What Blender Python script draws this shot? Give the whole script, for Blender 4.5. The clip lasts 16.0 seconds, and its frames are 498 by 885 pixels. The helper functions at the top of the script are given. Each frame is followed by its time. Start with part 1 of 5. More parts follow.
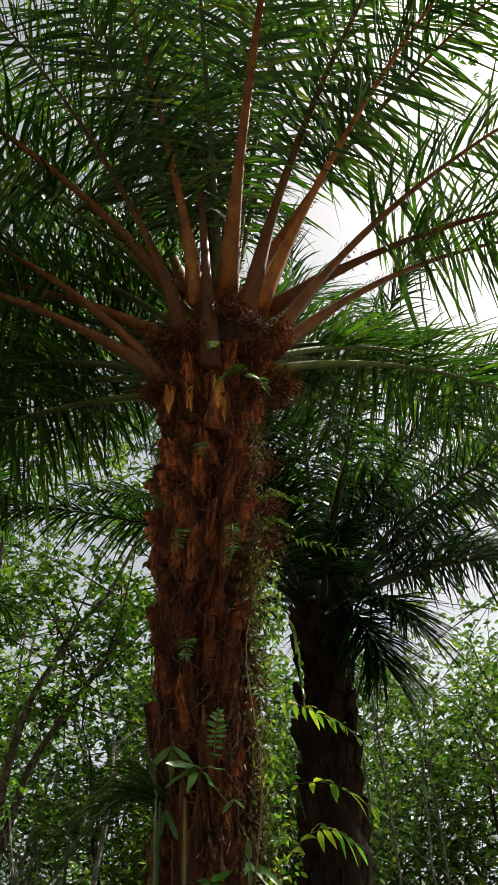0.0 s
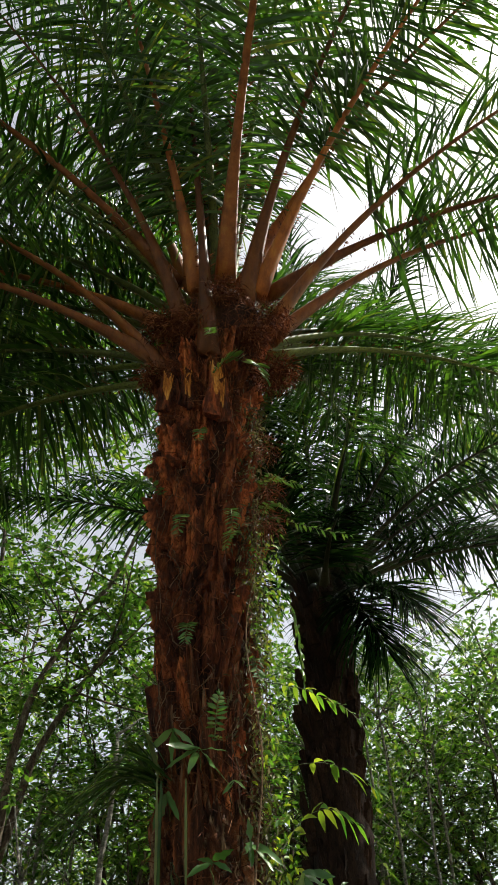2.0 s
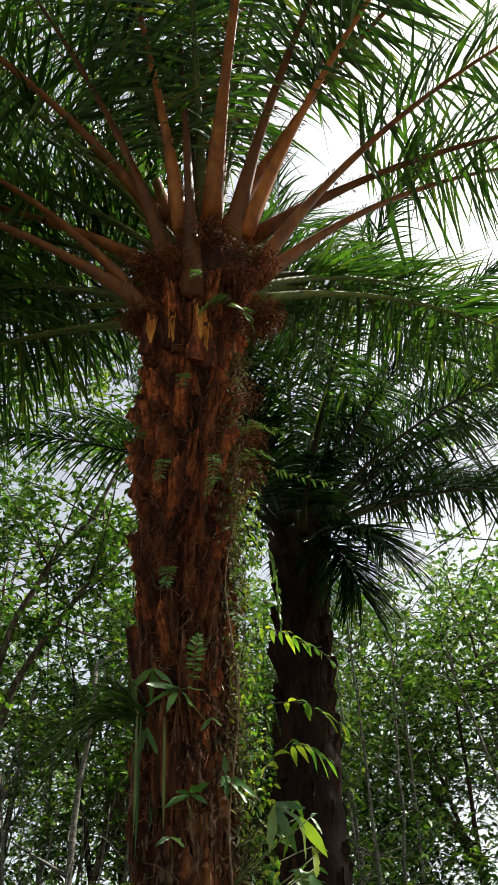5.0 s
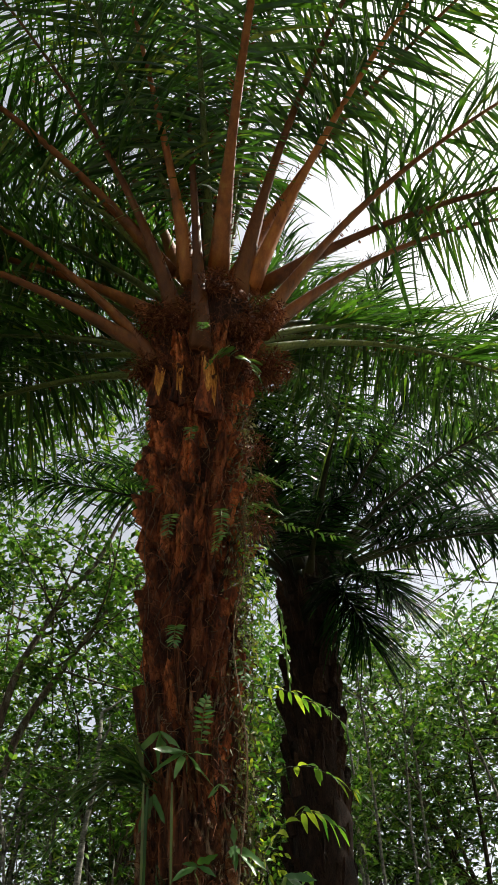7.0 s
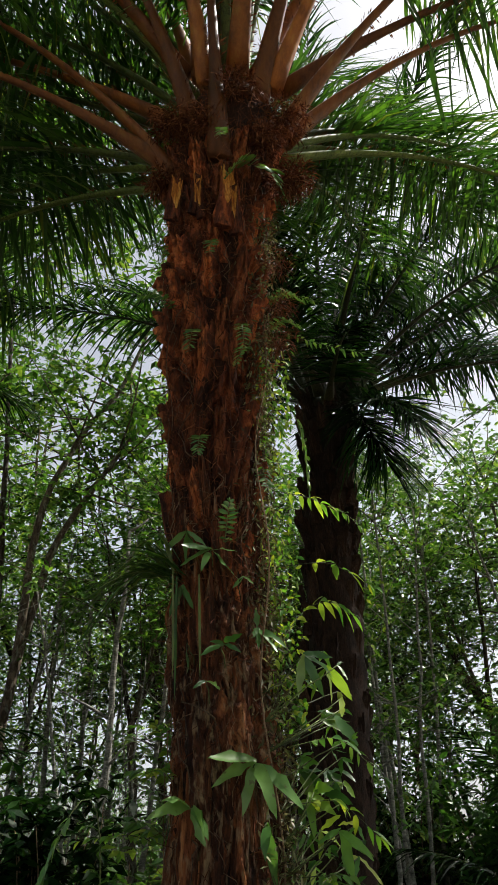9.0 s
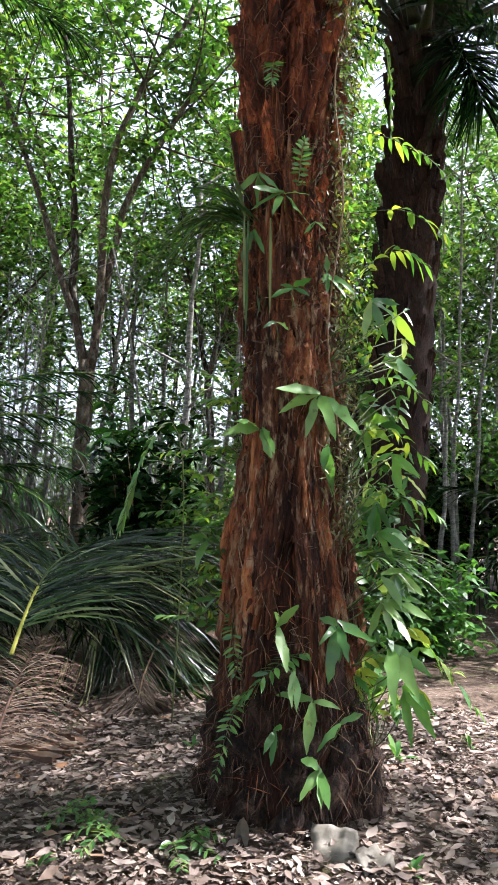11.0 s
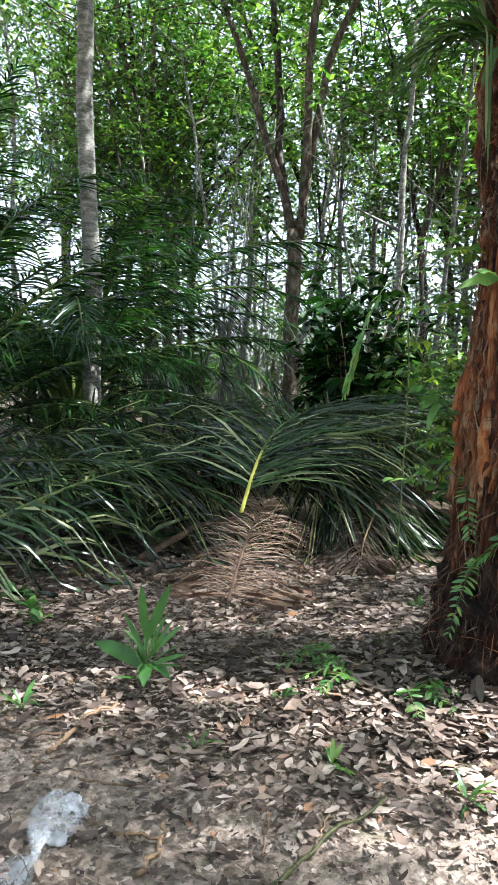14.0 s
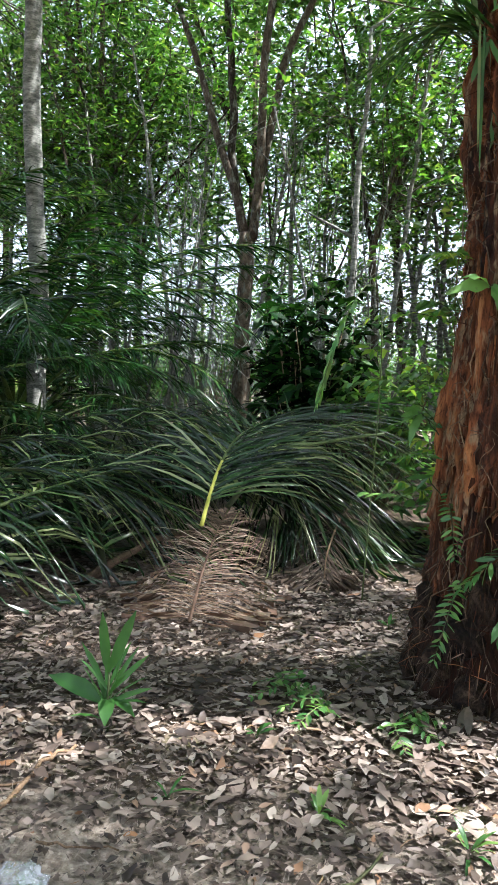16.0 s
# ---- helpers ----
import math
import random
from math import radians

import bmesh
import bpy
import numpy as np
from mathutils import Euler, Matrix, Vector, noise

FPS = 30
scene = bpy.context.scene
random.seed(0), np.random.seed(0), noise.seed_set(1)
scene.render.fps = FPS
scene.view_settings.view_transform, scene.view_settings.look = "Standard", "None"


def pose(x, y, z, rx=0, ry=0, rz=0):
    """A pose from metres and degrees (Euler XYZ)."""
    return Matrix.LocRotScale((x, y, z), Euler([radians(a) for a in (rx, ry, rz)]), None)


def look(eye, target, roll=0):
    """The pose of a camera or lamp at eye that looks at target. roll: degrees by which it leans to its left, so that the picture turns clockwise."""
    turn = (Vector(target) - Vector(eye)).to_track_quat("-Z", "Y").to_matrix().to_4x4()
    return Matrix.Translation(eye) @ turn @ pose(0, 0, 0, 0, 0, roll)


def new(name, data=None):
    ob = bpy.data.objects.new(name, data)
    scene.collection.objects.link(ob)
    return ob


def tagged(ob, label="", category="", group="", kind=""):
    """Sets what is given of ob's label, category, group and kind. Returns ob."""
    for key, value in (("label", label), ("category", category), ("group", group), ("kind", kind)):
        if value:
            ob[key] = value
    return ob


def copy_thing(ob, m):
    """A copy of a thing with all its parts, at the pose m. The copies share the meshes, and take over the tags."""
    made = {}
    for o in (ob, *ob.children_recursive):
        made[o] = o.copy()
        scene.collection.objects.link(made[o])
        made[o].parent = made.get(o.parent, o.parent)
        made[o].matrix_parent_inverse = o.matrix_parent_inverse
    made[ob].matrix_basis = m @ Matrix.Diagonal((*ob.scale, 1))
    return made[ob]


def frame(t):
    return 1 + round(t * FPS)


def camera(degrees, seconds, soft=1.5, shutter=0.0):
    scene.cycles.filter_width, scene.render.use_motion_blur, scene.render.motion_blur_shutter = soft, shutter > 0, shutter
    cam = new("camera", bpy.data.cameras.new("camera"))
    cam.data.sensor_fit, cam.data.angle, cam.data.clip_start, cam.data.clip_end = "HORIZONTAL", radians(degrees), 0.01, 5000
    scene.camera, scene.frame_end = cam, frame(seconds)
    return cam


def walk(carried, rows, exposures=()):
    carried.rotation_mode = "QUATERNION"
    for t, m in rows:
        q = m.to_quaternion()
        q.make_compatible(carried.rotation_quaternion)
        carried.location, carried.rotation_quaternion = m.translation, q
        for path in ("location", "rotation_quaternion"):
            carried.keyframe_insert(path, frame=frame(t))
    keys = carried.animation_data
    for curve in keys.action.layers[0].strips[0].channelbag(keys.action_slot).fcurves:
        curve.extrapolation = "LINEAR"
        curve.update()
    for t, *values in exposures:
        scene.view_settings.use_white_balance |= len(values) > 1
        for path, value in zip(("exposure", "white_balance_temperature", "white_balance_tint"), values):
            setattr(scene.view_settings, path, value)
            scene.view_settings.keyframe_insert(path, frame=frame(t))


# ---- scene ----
cam = camera(37.5, 16.0, soft=0.35)
EXPOSURES = [(0.0, 0.63, 7000, 8), (1.0, 0.73, 6950, 8), (2.5, 0.91, 6700, 9), (3.7, 0.91, 6650, 9), (5.8, 0.86, 6700, 9), (7.0, 0.8, 6700, 9), (8.0, 0.67, 6650, 9), (8.7, 0.66, 6650, 9), (10.6, 2.01, 5900, 19), (11.0, 2.08, 5850, 19), (12.0, 2.29, 5750, 15), (13.0, 2.42, 5750, 12), (15.0, 2.37, 5750, 11), (16.0, 2.30, 5750, 10)]
PATH = [
    (0, (0.005, 0.008, 1.582), (0.106, 1.396, 3.018), -3.4),
    (0.5, (-0.001, 0.015, 1.579), (0.095, 1.416, 3.002), -3.5),
    (1, (-0.001, 0.022, 1.578), (0.091, 1.427, 2.998), -3.6),
    (1.5, (0.004, 0.031, 1.572), (0.095, 1.437, 2.991), -3.6),
    (2, (0.022, 0.033, 1.552), (0.119, 1.438, 2.972), -3.8),
    (2.5, (0.026, 0.034, 1.542), (0.134, 1.441, 2.959), -4.1),
    (3, (0.019, 0.016, 1.538), (0.133, 1.438, 2.94), -4.2),
    (3.5, (0.003, 0.011, 1.533), (0.12, 1.436, 2.932), -4.1),
    (3.7, (0.002, 0.001, 1.53), (0.12, 1.445, 2.908), -3.9),
    (5.8, (0.014, -0.039, 1.632), (0.174, 1.485, 2.917), -3.6),
    (6, (0.015, -0.054, 1.637), (0.168, 1.47, 2.923), -3.5),
    (6.5, (0.019, -0.069, 1.652), (0.16, 1.441, 2.956), -3.3),
    (7, (0.001, -0.079, 1.668), (0.132, 1.375, 3.036), -3.4),
    (7.5, (-0.014, -0.095, 1.662), (0.105, 1.328, 3.063), -3.7),
    (8, (-0.011, -0.088, 1.65), (0.097, 1.337, 3.049), -4.0),
    (8.5, (-0.015, -0.029, 1.595), (0.081, 1.504, 2.875), -3.2),
    (8.7, (-0.02, -0.001, 1.58), (0.07, 1.615, 2.756), -2.5),
    (10.8, (0.025, -0.036, 1.458), (-0.008, 1.947, 1.716), 1.2),
    (11, (-0.001, -0.021, 1.447), (-0.119, 1.967, 1.623), 1.4),
    (11.5, (-0.037, 0.002, 1.432), (-0.327, 1.98, 1.484), 1.2),
    (12, (-0.082, 0.005, 1.403), (-0.562, 1.946, 1.368), 1.1),
    (12.5, (-0.116, 0.019, 1.375), (-0.721, 1.92, 1.238), 1.0),
    (13, (-0.128, 0.026, 1.364), (-0.763, 1.915, 1.194), 0.9),
    (13.5, (-0.125, 0.037, 1.362), (-0.767, 1.923, 1.189), 0.7),
    (14, (-0.128, 0.039, 1.376), (-0.776, 1.923, 1.203), 0.8),
    (14.5, (-0.16, 0.052, 1.381), (-0.811, 1.935, 1.209), 0.9),
    (15, (-0.231, 0.114, 1.394), (-0.873, 2.0, 1.223), 1.0),
    (15.5, (-0.303, 0.203, 1.379), (-0.844, 2.122, 1.219), 1.5),
    (16, (-0.332, 0.24, 1.387), (-0.829, 2.171, 1.23), 1.7),
]
walk(cam, [(t, look(eye, target, roll)) for t, eye, target, roll in PATH], EXPOSURES)

# ---------------- world, sun, exposure ----------------
SUN_EL, SUN_AZ = 56.0, 14.0      # degrees; azimuth counted from +x towards +y
world = bpy.data.worlds.new("world")
scene.world = world
world.use_nodes = True
wn = world.node_tree.nodes
sky = wn.new("ShaderNodeTexSky")
sky.sky_type, sky.sun_disc = "NISHITA", False
sky.sun_elevation, sky.sun_rotation = radians(SUN_EL), radians(90 - SUN_AZ)
sky.air_density, sky.dust_density, sky.ozone_density = 1.0, 3.0, 0.3
wn["Background"].inputs["Strength"].default_value = 0.12
pale = wn.new("ShaderNodeHueSaturation")      # thin bright haze: the sky is nearly white
pale.inputs["Saturation"].default_value = 0.4
world.node_tree.links.new(sky.outputs[0], pale.inputs["Color"])
world.node_tree.links.new(pale.outputs[0], wn["Background"].inputs["Color"])
sun = new("sun", bpy.data.lights.new("sun", "SUN"))
sun.data.energy, sun.data.angle, sun.data.color = 5.0, radians(0.55), (1.0, 0.95, 0.86)
to_sun = Vector((math.cos(radians(SUN_EL)) * math.cos(radians(SUN_AZ)), math.cos(radians(SUN_EL)) * math.sin(radians(SUN_AZ)), math.sin(radians(SUN_EL))))
sun.matrix_world = look(to_sun * 60, (0, 0, 0))


# ---------------- materials ----------------
def base_mat(name):
    m = bpy.data.materials.new(name)
    m.use_nodes = True
    nt = m.node_tree
    nt.nodes.clear()
    out = nt.nodes.new("ShaderNodeOutputMaterial")
    p = nt.nodes.new("ShaderNodeBsdfPrincipled")
    nt.links.new(p.outputs[0], out.inputs[0])
    return m, nt, p, out


def ramp(nt, fac, stops):
    r = nt.nodes.new("ShaderNodeValToRGB")
    el = r.color_ramp.elements
    while len(el) < len(stops):
        el.new(0.5)
    for e, (pos, c) in zip(el, stops):
        e.position, e.color = pos, (*c, 1)
    nt.links.new(fac, r.inputs[0])
    return r.outputs[0]


def noise_tex(nt, scale, detail=4.0, stretch=(1, 1, 1), rough=0.55, coord="Object"):
    tc = nt.nodes.new("ShaderNodeTexCoord")
    mp = nt.nodes.new("ShaderNodeMapping")
    mp.inputs["Scale"].default_value = stretch
    nz = nt.nodes.new("ShaderNodeTexNoise")
    nz.inputs["Scale"].default_value, nz.inputs["Detail"].default_value, nz.inputs["Roughness"].default_value = scale, detail, rough
    nt.links.new(tc.outputs[coord], mp.inputs[0])
    nt.links.new(mp.outputs[0], nz.inputs[0])
    return nz.outputs["Fac"]


def mix_col(nt, fac, a, b, blend="MIX"):
    mx = nt.nodes.new("ShaderNodeMix")
    mx.data_type, mx.blend_type = "RGBA", blend
    for sock, v in ((mx.inputs["Factor"], fac), (mx.inputs["A"], a), (mx.inputs["B"], b)):
        if isinstance(v, (int, float)):
            sock.default_value = v
        elif isinstance(v, tuple):
            sock.default_value = (*v, 1)
        else:
            nt.links.new(v, sock)
    return mx.outputs["Result"]


def bump(nt, p, height, strength=0.4, dist=0.01):
    b = nt.nodes.new("ShaderNodeBump")
    b.inputs["Strength"].default_value, b.inputs["Distance"].default_value = strength, dist
    nt.links.new(height, b.inputs["Height"])
    nt.links.new(b.outputs[0], p.inputs["Normal"])


def leaf_mat(name, stops, rough=0.4, trans=0.4, tint=(1.1, 1.15, 0.45), spec=0.5, wear=None):
    """Leaf blade: colour varies leaf by leaf and in blotches; light shines through it."""
    m, nt, p, out = base_mat(name)
    geo = nt.nodes.new("ShaderNodeNewGeometry")
    oi, ad, fr = nt.nodes.new("ShaderNodeObjectInfo"), nt.nodes.new("ShaderNodeMath"), nt.nodes.new("ShaderNodeMath")
    ad.operation, fr.operation = "ADD", "FRACT"
    nt.links.new(geo.outputs["Random Per Island"], ad.inputs[0])
    nt.links.new(oi.outputs["Random"], ad.inputs[1])
    nt.links.new(ad.outputs[0], fr.inputs[0])
    col = ramp(nt, fr.outputs[0], stops)
    blot = noise_tex(nt, 9.0, 3.0)
    dark = ramp(nt, blot, [(0.3, (0.72, 0.72, 0.72)), (0.7, (1.15, 1.15, 1.15))])
    col = mix_col(nt, 1.0, col, dark, "MULTIPLY")
    if wear:
        spots = ramp(nt, noise_tex(nt, 26.0, 2.0), [(0.66, (0, 0, 0)), (0.74, (1, 1, 1))])
        col = mix_col(nt, spots, col, wear)
    nt.links.new(col, p.inputs["Base Color"])
    p.inputs["Roughness"].default_value = rough
    p.inputs["Specular IOR Level"].default_value = spec
    tr = nt.nodes.new("ShaderNodeBsdfTranslucent")
    tcol = mix_col(nt, 1.0, col, tint, "MULTIPLY")
    nt.links.new(tcol, tr.inputs[0])
    mx = nt.nodes.new("ShaderNodeMixShader")
    mx.inputs[0].default_value = trans
    nt.links.new(p.outputs[0], mx.inputs[1])
    nt.links.new(tr.outputs[0], mx.inputs[2])
    nt.links.new(mx.outputs[0], out.inputs[0])
    return m


def bark_mat(name, stops, streak=(7, 7, 1.2), scale=3.0, rough=0.85, bumps=0.6, patch=None, dist=0.012, vary=True, fleck=(2.0, 2.0, 0.8), grainy=True):
    m, nt, p, out = base_mat(name)
    n1 = noise_tex(nt, scale, 7.0, streak, 0.62)
    col = ramp(nt, n1, stops)
    if vary:
        oi = nt.nodes.new("ShaderNodeObjectInfo")
        v = ramp(nt, oi.outputs["Random"], [(0.0, (0.4, 0.36, 0.36)), (0.5, (0.9, 0.86, 0.84)), (1.0, (1.6, 1.5, 1.35))])
        col = mix_col(nt, 1.0, col, v, "MULTIPLY")
    if patch:
        n2 = noise_tex(nt, scale * 1.9, 4.0, fleck)
        f = ramp(nt, n2, [(0.53, (0, 0, 0)), (0.64, (0.75, 0.75, 0.75))])
        col = mix_col(nt, f, col, patch)
    nt.links.new(col, p.inputs["Base Color"])
    p.inputs["Roughness"].default_value = rough
    p.inputs["Specular IOR Level"].default_value = 0.25
    fine = noise_tex(nt, scale * 5, 6.0, streak, 0.75)
    grain = ramp(nt, fine, [(0.3, (0.85, 0.85, 0.85)), (0.7, (1.1, 1.1, 1.1))] if not grainy else [(0.38, (0.38, 0.36, 0.35)), (0.48, (1.0, 1.0, 1.0)), (0.68, (1.35, 1.3, 1.25))])
    nt.links.new(mix_col(nt, 1.0, col, grain, "MULTIPLY"), p.inputs["Base Color"])
    h = nt.nodes.new("ShaderNodeMath")
    h.operation = "ADD"
    nt.links.new(n1, h.inputs[0])
    nt.links.new(fine, h.inputs[1])
    bump(nt, p, h.outputs[0], bumps, dist)
    return m


M_PALM_LEAF = leaf_mat("palm_leaflet", [(0.0, (0.0172, 0.0532, 0.0114)), (0.5, (0.0362, 0.106, 0.019)), (0.9, (0.069, 0.164, 0.0247)), (1.0, (0.172, 0.213, 0.0333))], 0.3, 0.5, spec=0.6)
# darker copy of palm_leaflet, with the undergrowth's shade put into its green
M_PALM_SHADED = leaf_mat("shaded_palm_leaflet", [(0.0, (0.005, 0.02, 0.006)), (0.6, (0.013, 0.046, 0.011)), (1.0, (0.035, 0.09, 0.02))], 0.25, 0.28, spec=0.38)
# heap shade and lit glints painted in as dark and pale stops, beside yellowish leaflets
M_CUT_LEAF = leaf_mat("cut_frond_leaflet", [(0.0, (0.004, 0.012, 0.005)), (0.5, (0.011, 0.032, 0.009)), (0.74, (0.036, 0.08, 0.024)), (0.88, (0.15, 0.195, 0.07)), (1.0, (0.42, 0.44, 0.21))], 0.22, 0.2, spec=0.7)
M_DRY_LEAF = leaf_mat("dry_leaflet", [(0.0, (0.08, 0.045, 0.03)), (0.4, (0.23, 0.14, 0.095)), (0.75, (0.42, 0.295, 0.205)), (1.0, (0.62, 0.5, 0.37))], 0.65, 0.12, (1, 0.8, 0.5), 0.25)
M_DEAD_LEAF = leaf_mat("dead_leaflet", [(0.0, (0.03, 0.02, 0.015)), (0.6, (0.10, 0.072, 0.052)), (1.0, (0.24, 0.18, 0.135))], 0.7, 0.08, (1, 0.8, 0.6), 0.2)
M_RUBBER = leaf_mat("rubber_tree_leaf", [(0.0, (0.022, 0.06, 0.014)), (0.4, (0.075, 0.195, 0.035)), (0.8, (0.18, 0.37, 0.065)), (1.0, (0.36, 0.47, 0.10))], 0.3, 0.3, spec=0.5)
M_SHRUB = leaf_mat("shrub_leaf", [(0.0, (0.0309, 0.0974, 0.026)), (0.6, (0.0743, 0.207, 0.0434)), (1.0, (0.148, 0.329, 0.0649))], 0.38, 0.45)
M_FERN = leaf_mat("fern_blade", [(0.0, (0.0521, 0.147, 0.038)), (0.6, (0.112, 0.25, 0.0608)), (1.0, (0.209, 0.338, 0.0836))], 0.3, 0.35, spec=0.6, wear=(0.119, 0.132, 0.0456))
M_VINE = leaf_mat("vine_leaf", [(0.0, (0.081, 0.251, 0.0491)), (0.5, (0.202, 0.398, 0.06)), (1.0, (0.455, 0.524, 0.0762))], 0.42, 0.5)
M_GRASS = leaf_mat("strap_leaf", [(0.0, (0.03, 0.085, 0.02)), (0.7, (0.075, 0.16, 0.04)), (1.0, (0.2, 0.24, 0.09))], 0.4, 0.4)
M_DRY_GROWTH = leaf_mat("dry_creeper", [(0.0, (0.05, 0.03, 0.018)), (0.45, (0.10, 0.09, 0.035)), (0.8, (0.16, 0.19, 0.06)), (1.0, (0.38, 0.36, 0.22))], 0.5, 0.35, (1, 0.95, 0.6))
M_SEEDLING = leaf_mat("seedling_leaf", [(0.0, (0.03, 0.105, 0.022)), (1.0, (0.085, 0.215, 0.04))], 0.38, 0.3)
M_LITTER = leaf_mat("litter_leaf", [(0.0, (0.026, 0.017, 0.013)), (0.25, (0.085, 0.059, 0.046)), (0.52, (0.20, 0.149, 0.118)), (0.8, (0.30, 0.238, 0.195)), (0.96, (0.42, 0.352, 0.295)), (1.0, (0.23, 0.11, 0.045))], 0.55, 0.08, (1, 0.8, 0.6), 0.4, (0.11, 0.078, 0.058))
M_FIBRE = leaf_mat("palm_fibre", [(0.0, (0.0525, 0.0156, 0.0078)), (0.6, (0.147, 0.0439, 0.0175)), (1.0, (0.315, 0.137, 0.0585))], 0.8, 0.1, (1, 0.6, 0.4), 0.2)
M_DARK_FIBRE = leaf_mat("root_fibre", [(0.0, (0.0144, 0.0096, 0.0072)), (0.7, (0.06, 0.036, 0.024)), (1.0, (0.192, 0.132, 0.09))], 0.8, 0.05, (1, 0.7, 0.5), 0.2)
M_PETIOLE = bark_mat("palm_petiole", [(0.3, (0.10, 0.036, 0.011)), (0.55, (0.24, 0.088, 0.021)), (0.75, (0.30, 0.16, 0.038))], (5, 5, 1.0), 2.0, 0.42, 0.25, grainy=False)
M_PETIOLE_GREEN = bark_mat("green_rachis", [(0.3, (0.05, 0.09, 0.02)), (0.7, (0.12, 0.17, 0.04))], (4, 4, 1), 2.5, 0.45, 0.2)
M_PETIOLE_DARK = bark_mat("old_rachis", [(0.3, (0.022, 0.03, 0.012)), (0.7, (0.06, 0.065, 0.025))], (4, 4, 1), 2.5, 0.5, 0.2)
M_YELLOW = bark_mat("yellow_rachis", [(0.3, (0.36, 0.36, 0.05)), (0.7, (0.55, 0.52, 0.1))], (4, 4, 4), 4.0, 0.45, 0.2, vary=False, grainy=False)
M_BOOT = bark_mat("palm_leaf_base", [(0.32, (0.022, 0.007, 0.004)), (0.45, (0.09, 0.024, 0.010)), (0.57, (0.27, 0.075, 0.026)), (0.72, (0.55, 0.21, 0.08))], (4, 4, 1.1), 3.0, 0.8, 1.0, patch=(0.07, 0.028, 0.016), dist=0.02, fleck=(2.5, 2.5, 1.8))
M_BARK_STRIP = bark_mat("old_palm_bark", [(0.34, (0.016, 0.007, 0.004)), (0.45, (0.08, 0.028, 0.013)), (0.57, (0.215, 0.076, 0.03)), (0.7, (0.37, 0.17, 0.07))], (5, 5, 0.8), 3.0, 0.8, 1.0, patch=(0.38, 0.27, 0.16), dist=0.03, fleck=(4.2, 4.2, 1.2))
M_KNOB = bark_mat("root_knob", [(0.34, (0.008, 0.005, 0.004)), (0.52, (0.034, 0.02, 0.014)), (0.75, (0.13, 0.085, 0.058))], (3, 3, 2), 9.0, 0.9, 1.0, dist=0.03)
# dark fibre mat of the core, near-black to carry the shade of the gaps
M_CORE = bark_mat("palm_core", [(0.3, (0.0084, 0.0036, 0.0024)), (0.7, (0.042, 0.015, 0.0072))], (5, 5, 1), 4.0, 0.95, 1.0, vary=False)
M_CUT = bark_mat("fresh_cut_petiole", [(0.34, (0.22, 0.06, 0.012)), (0.5, (0.58, 0.24, 0.04)), (0.7, (0.78, 0.5, 0.14))], (9, 9, 0.8), 7.0, 0.7, 0.8, vary=False)
M_RUBBER_BARK = bark_mat("rubber_tree_bark", [(0.3, (0.03, 0.024, 0.019)), (0.5, (0.075, 0.06, 0.046)), (0.7, (0.15, 0.128, 0.1))], (2.5, 2.5, 1.6), 4.0, 0.9, 0.6, patch=(0.2, 0.21, 0.18))
M_GREY_BARK = bark_mat("pale_grey_bark", [(0.32, (0.07, 0.072, 0.064)), (0.46, (0.17, 0.17, 0.15)), (0.6, (0.29, 0.285, 0.26)), (0.74, (0.42, 0.41, 0.375))], (1.4, 1.4, 4.5), 4.0, 0.88, 0.7, patch=(0.12, 0.13, 0.11), vary=False, fleck=(1.6, 1.6, 3.5))
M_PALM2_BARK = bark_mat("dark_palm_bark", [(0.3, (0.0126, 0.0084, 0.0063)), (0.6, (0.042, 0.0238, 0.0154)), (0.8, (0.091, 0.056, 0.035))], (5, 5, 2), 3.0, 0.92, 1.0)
M_STICK = bark_mat("stick_bark", [(0.3, (0.10, 0.065, 0.04)), (0.7, (0.28, 0.2, 0.13))], (4, 4, 4), 6.0, 0.85, 0.5)
M_GREEN_STICK = bark_mat("green_stalk", [(0.3, (0.05, 0.085, 0.03)), (0.7, (0.13, 0.17, 0.06))], (4, 4, 4), 6.0, 0.6, 0.3)


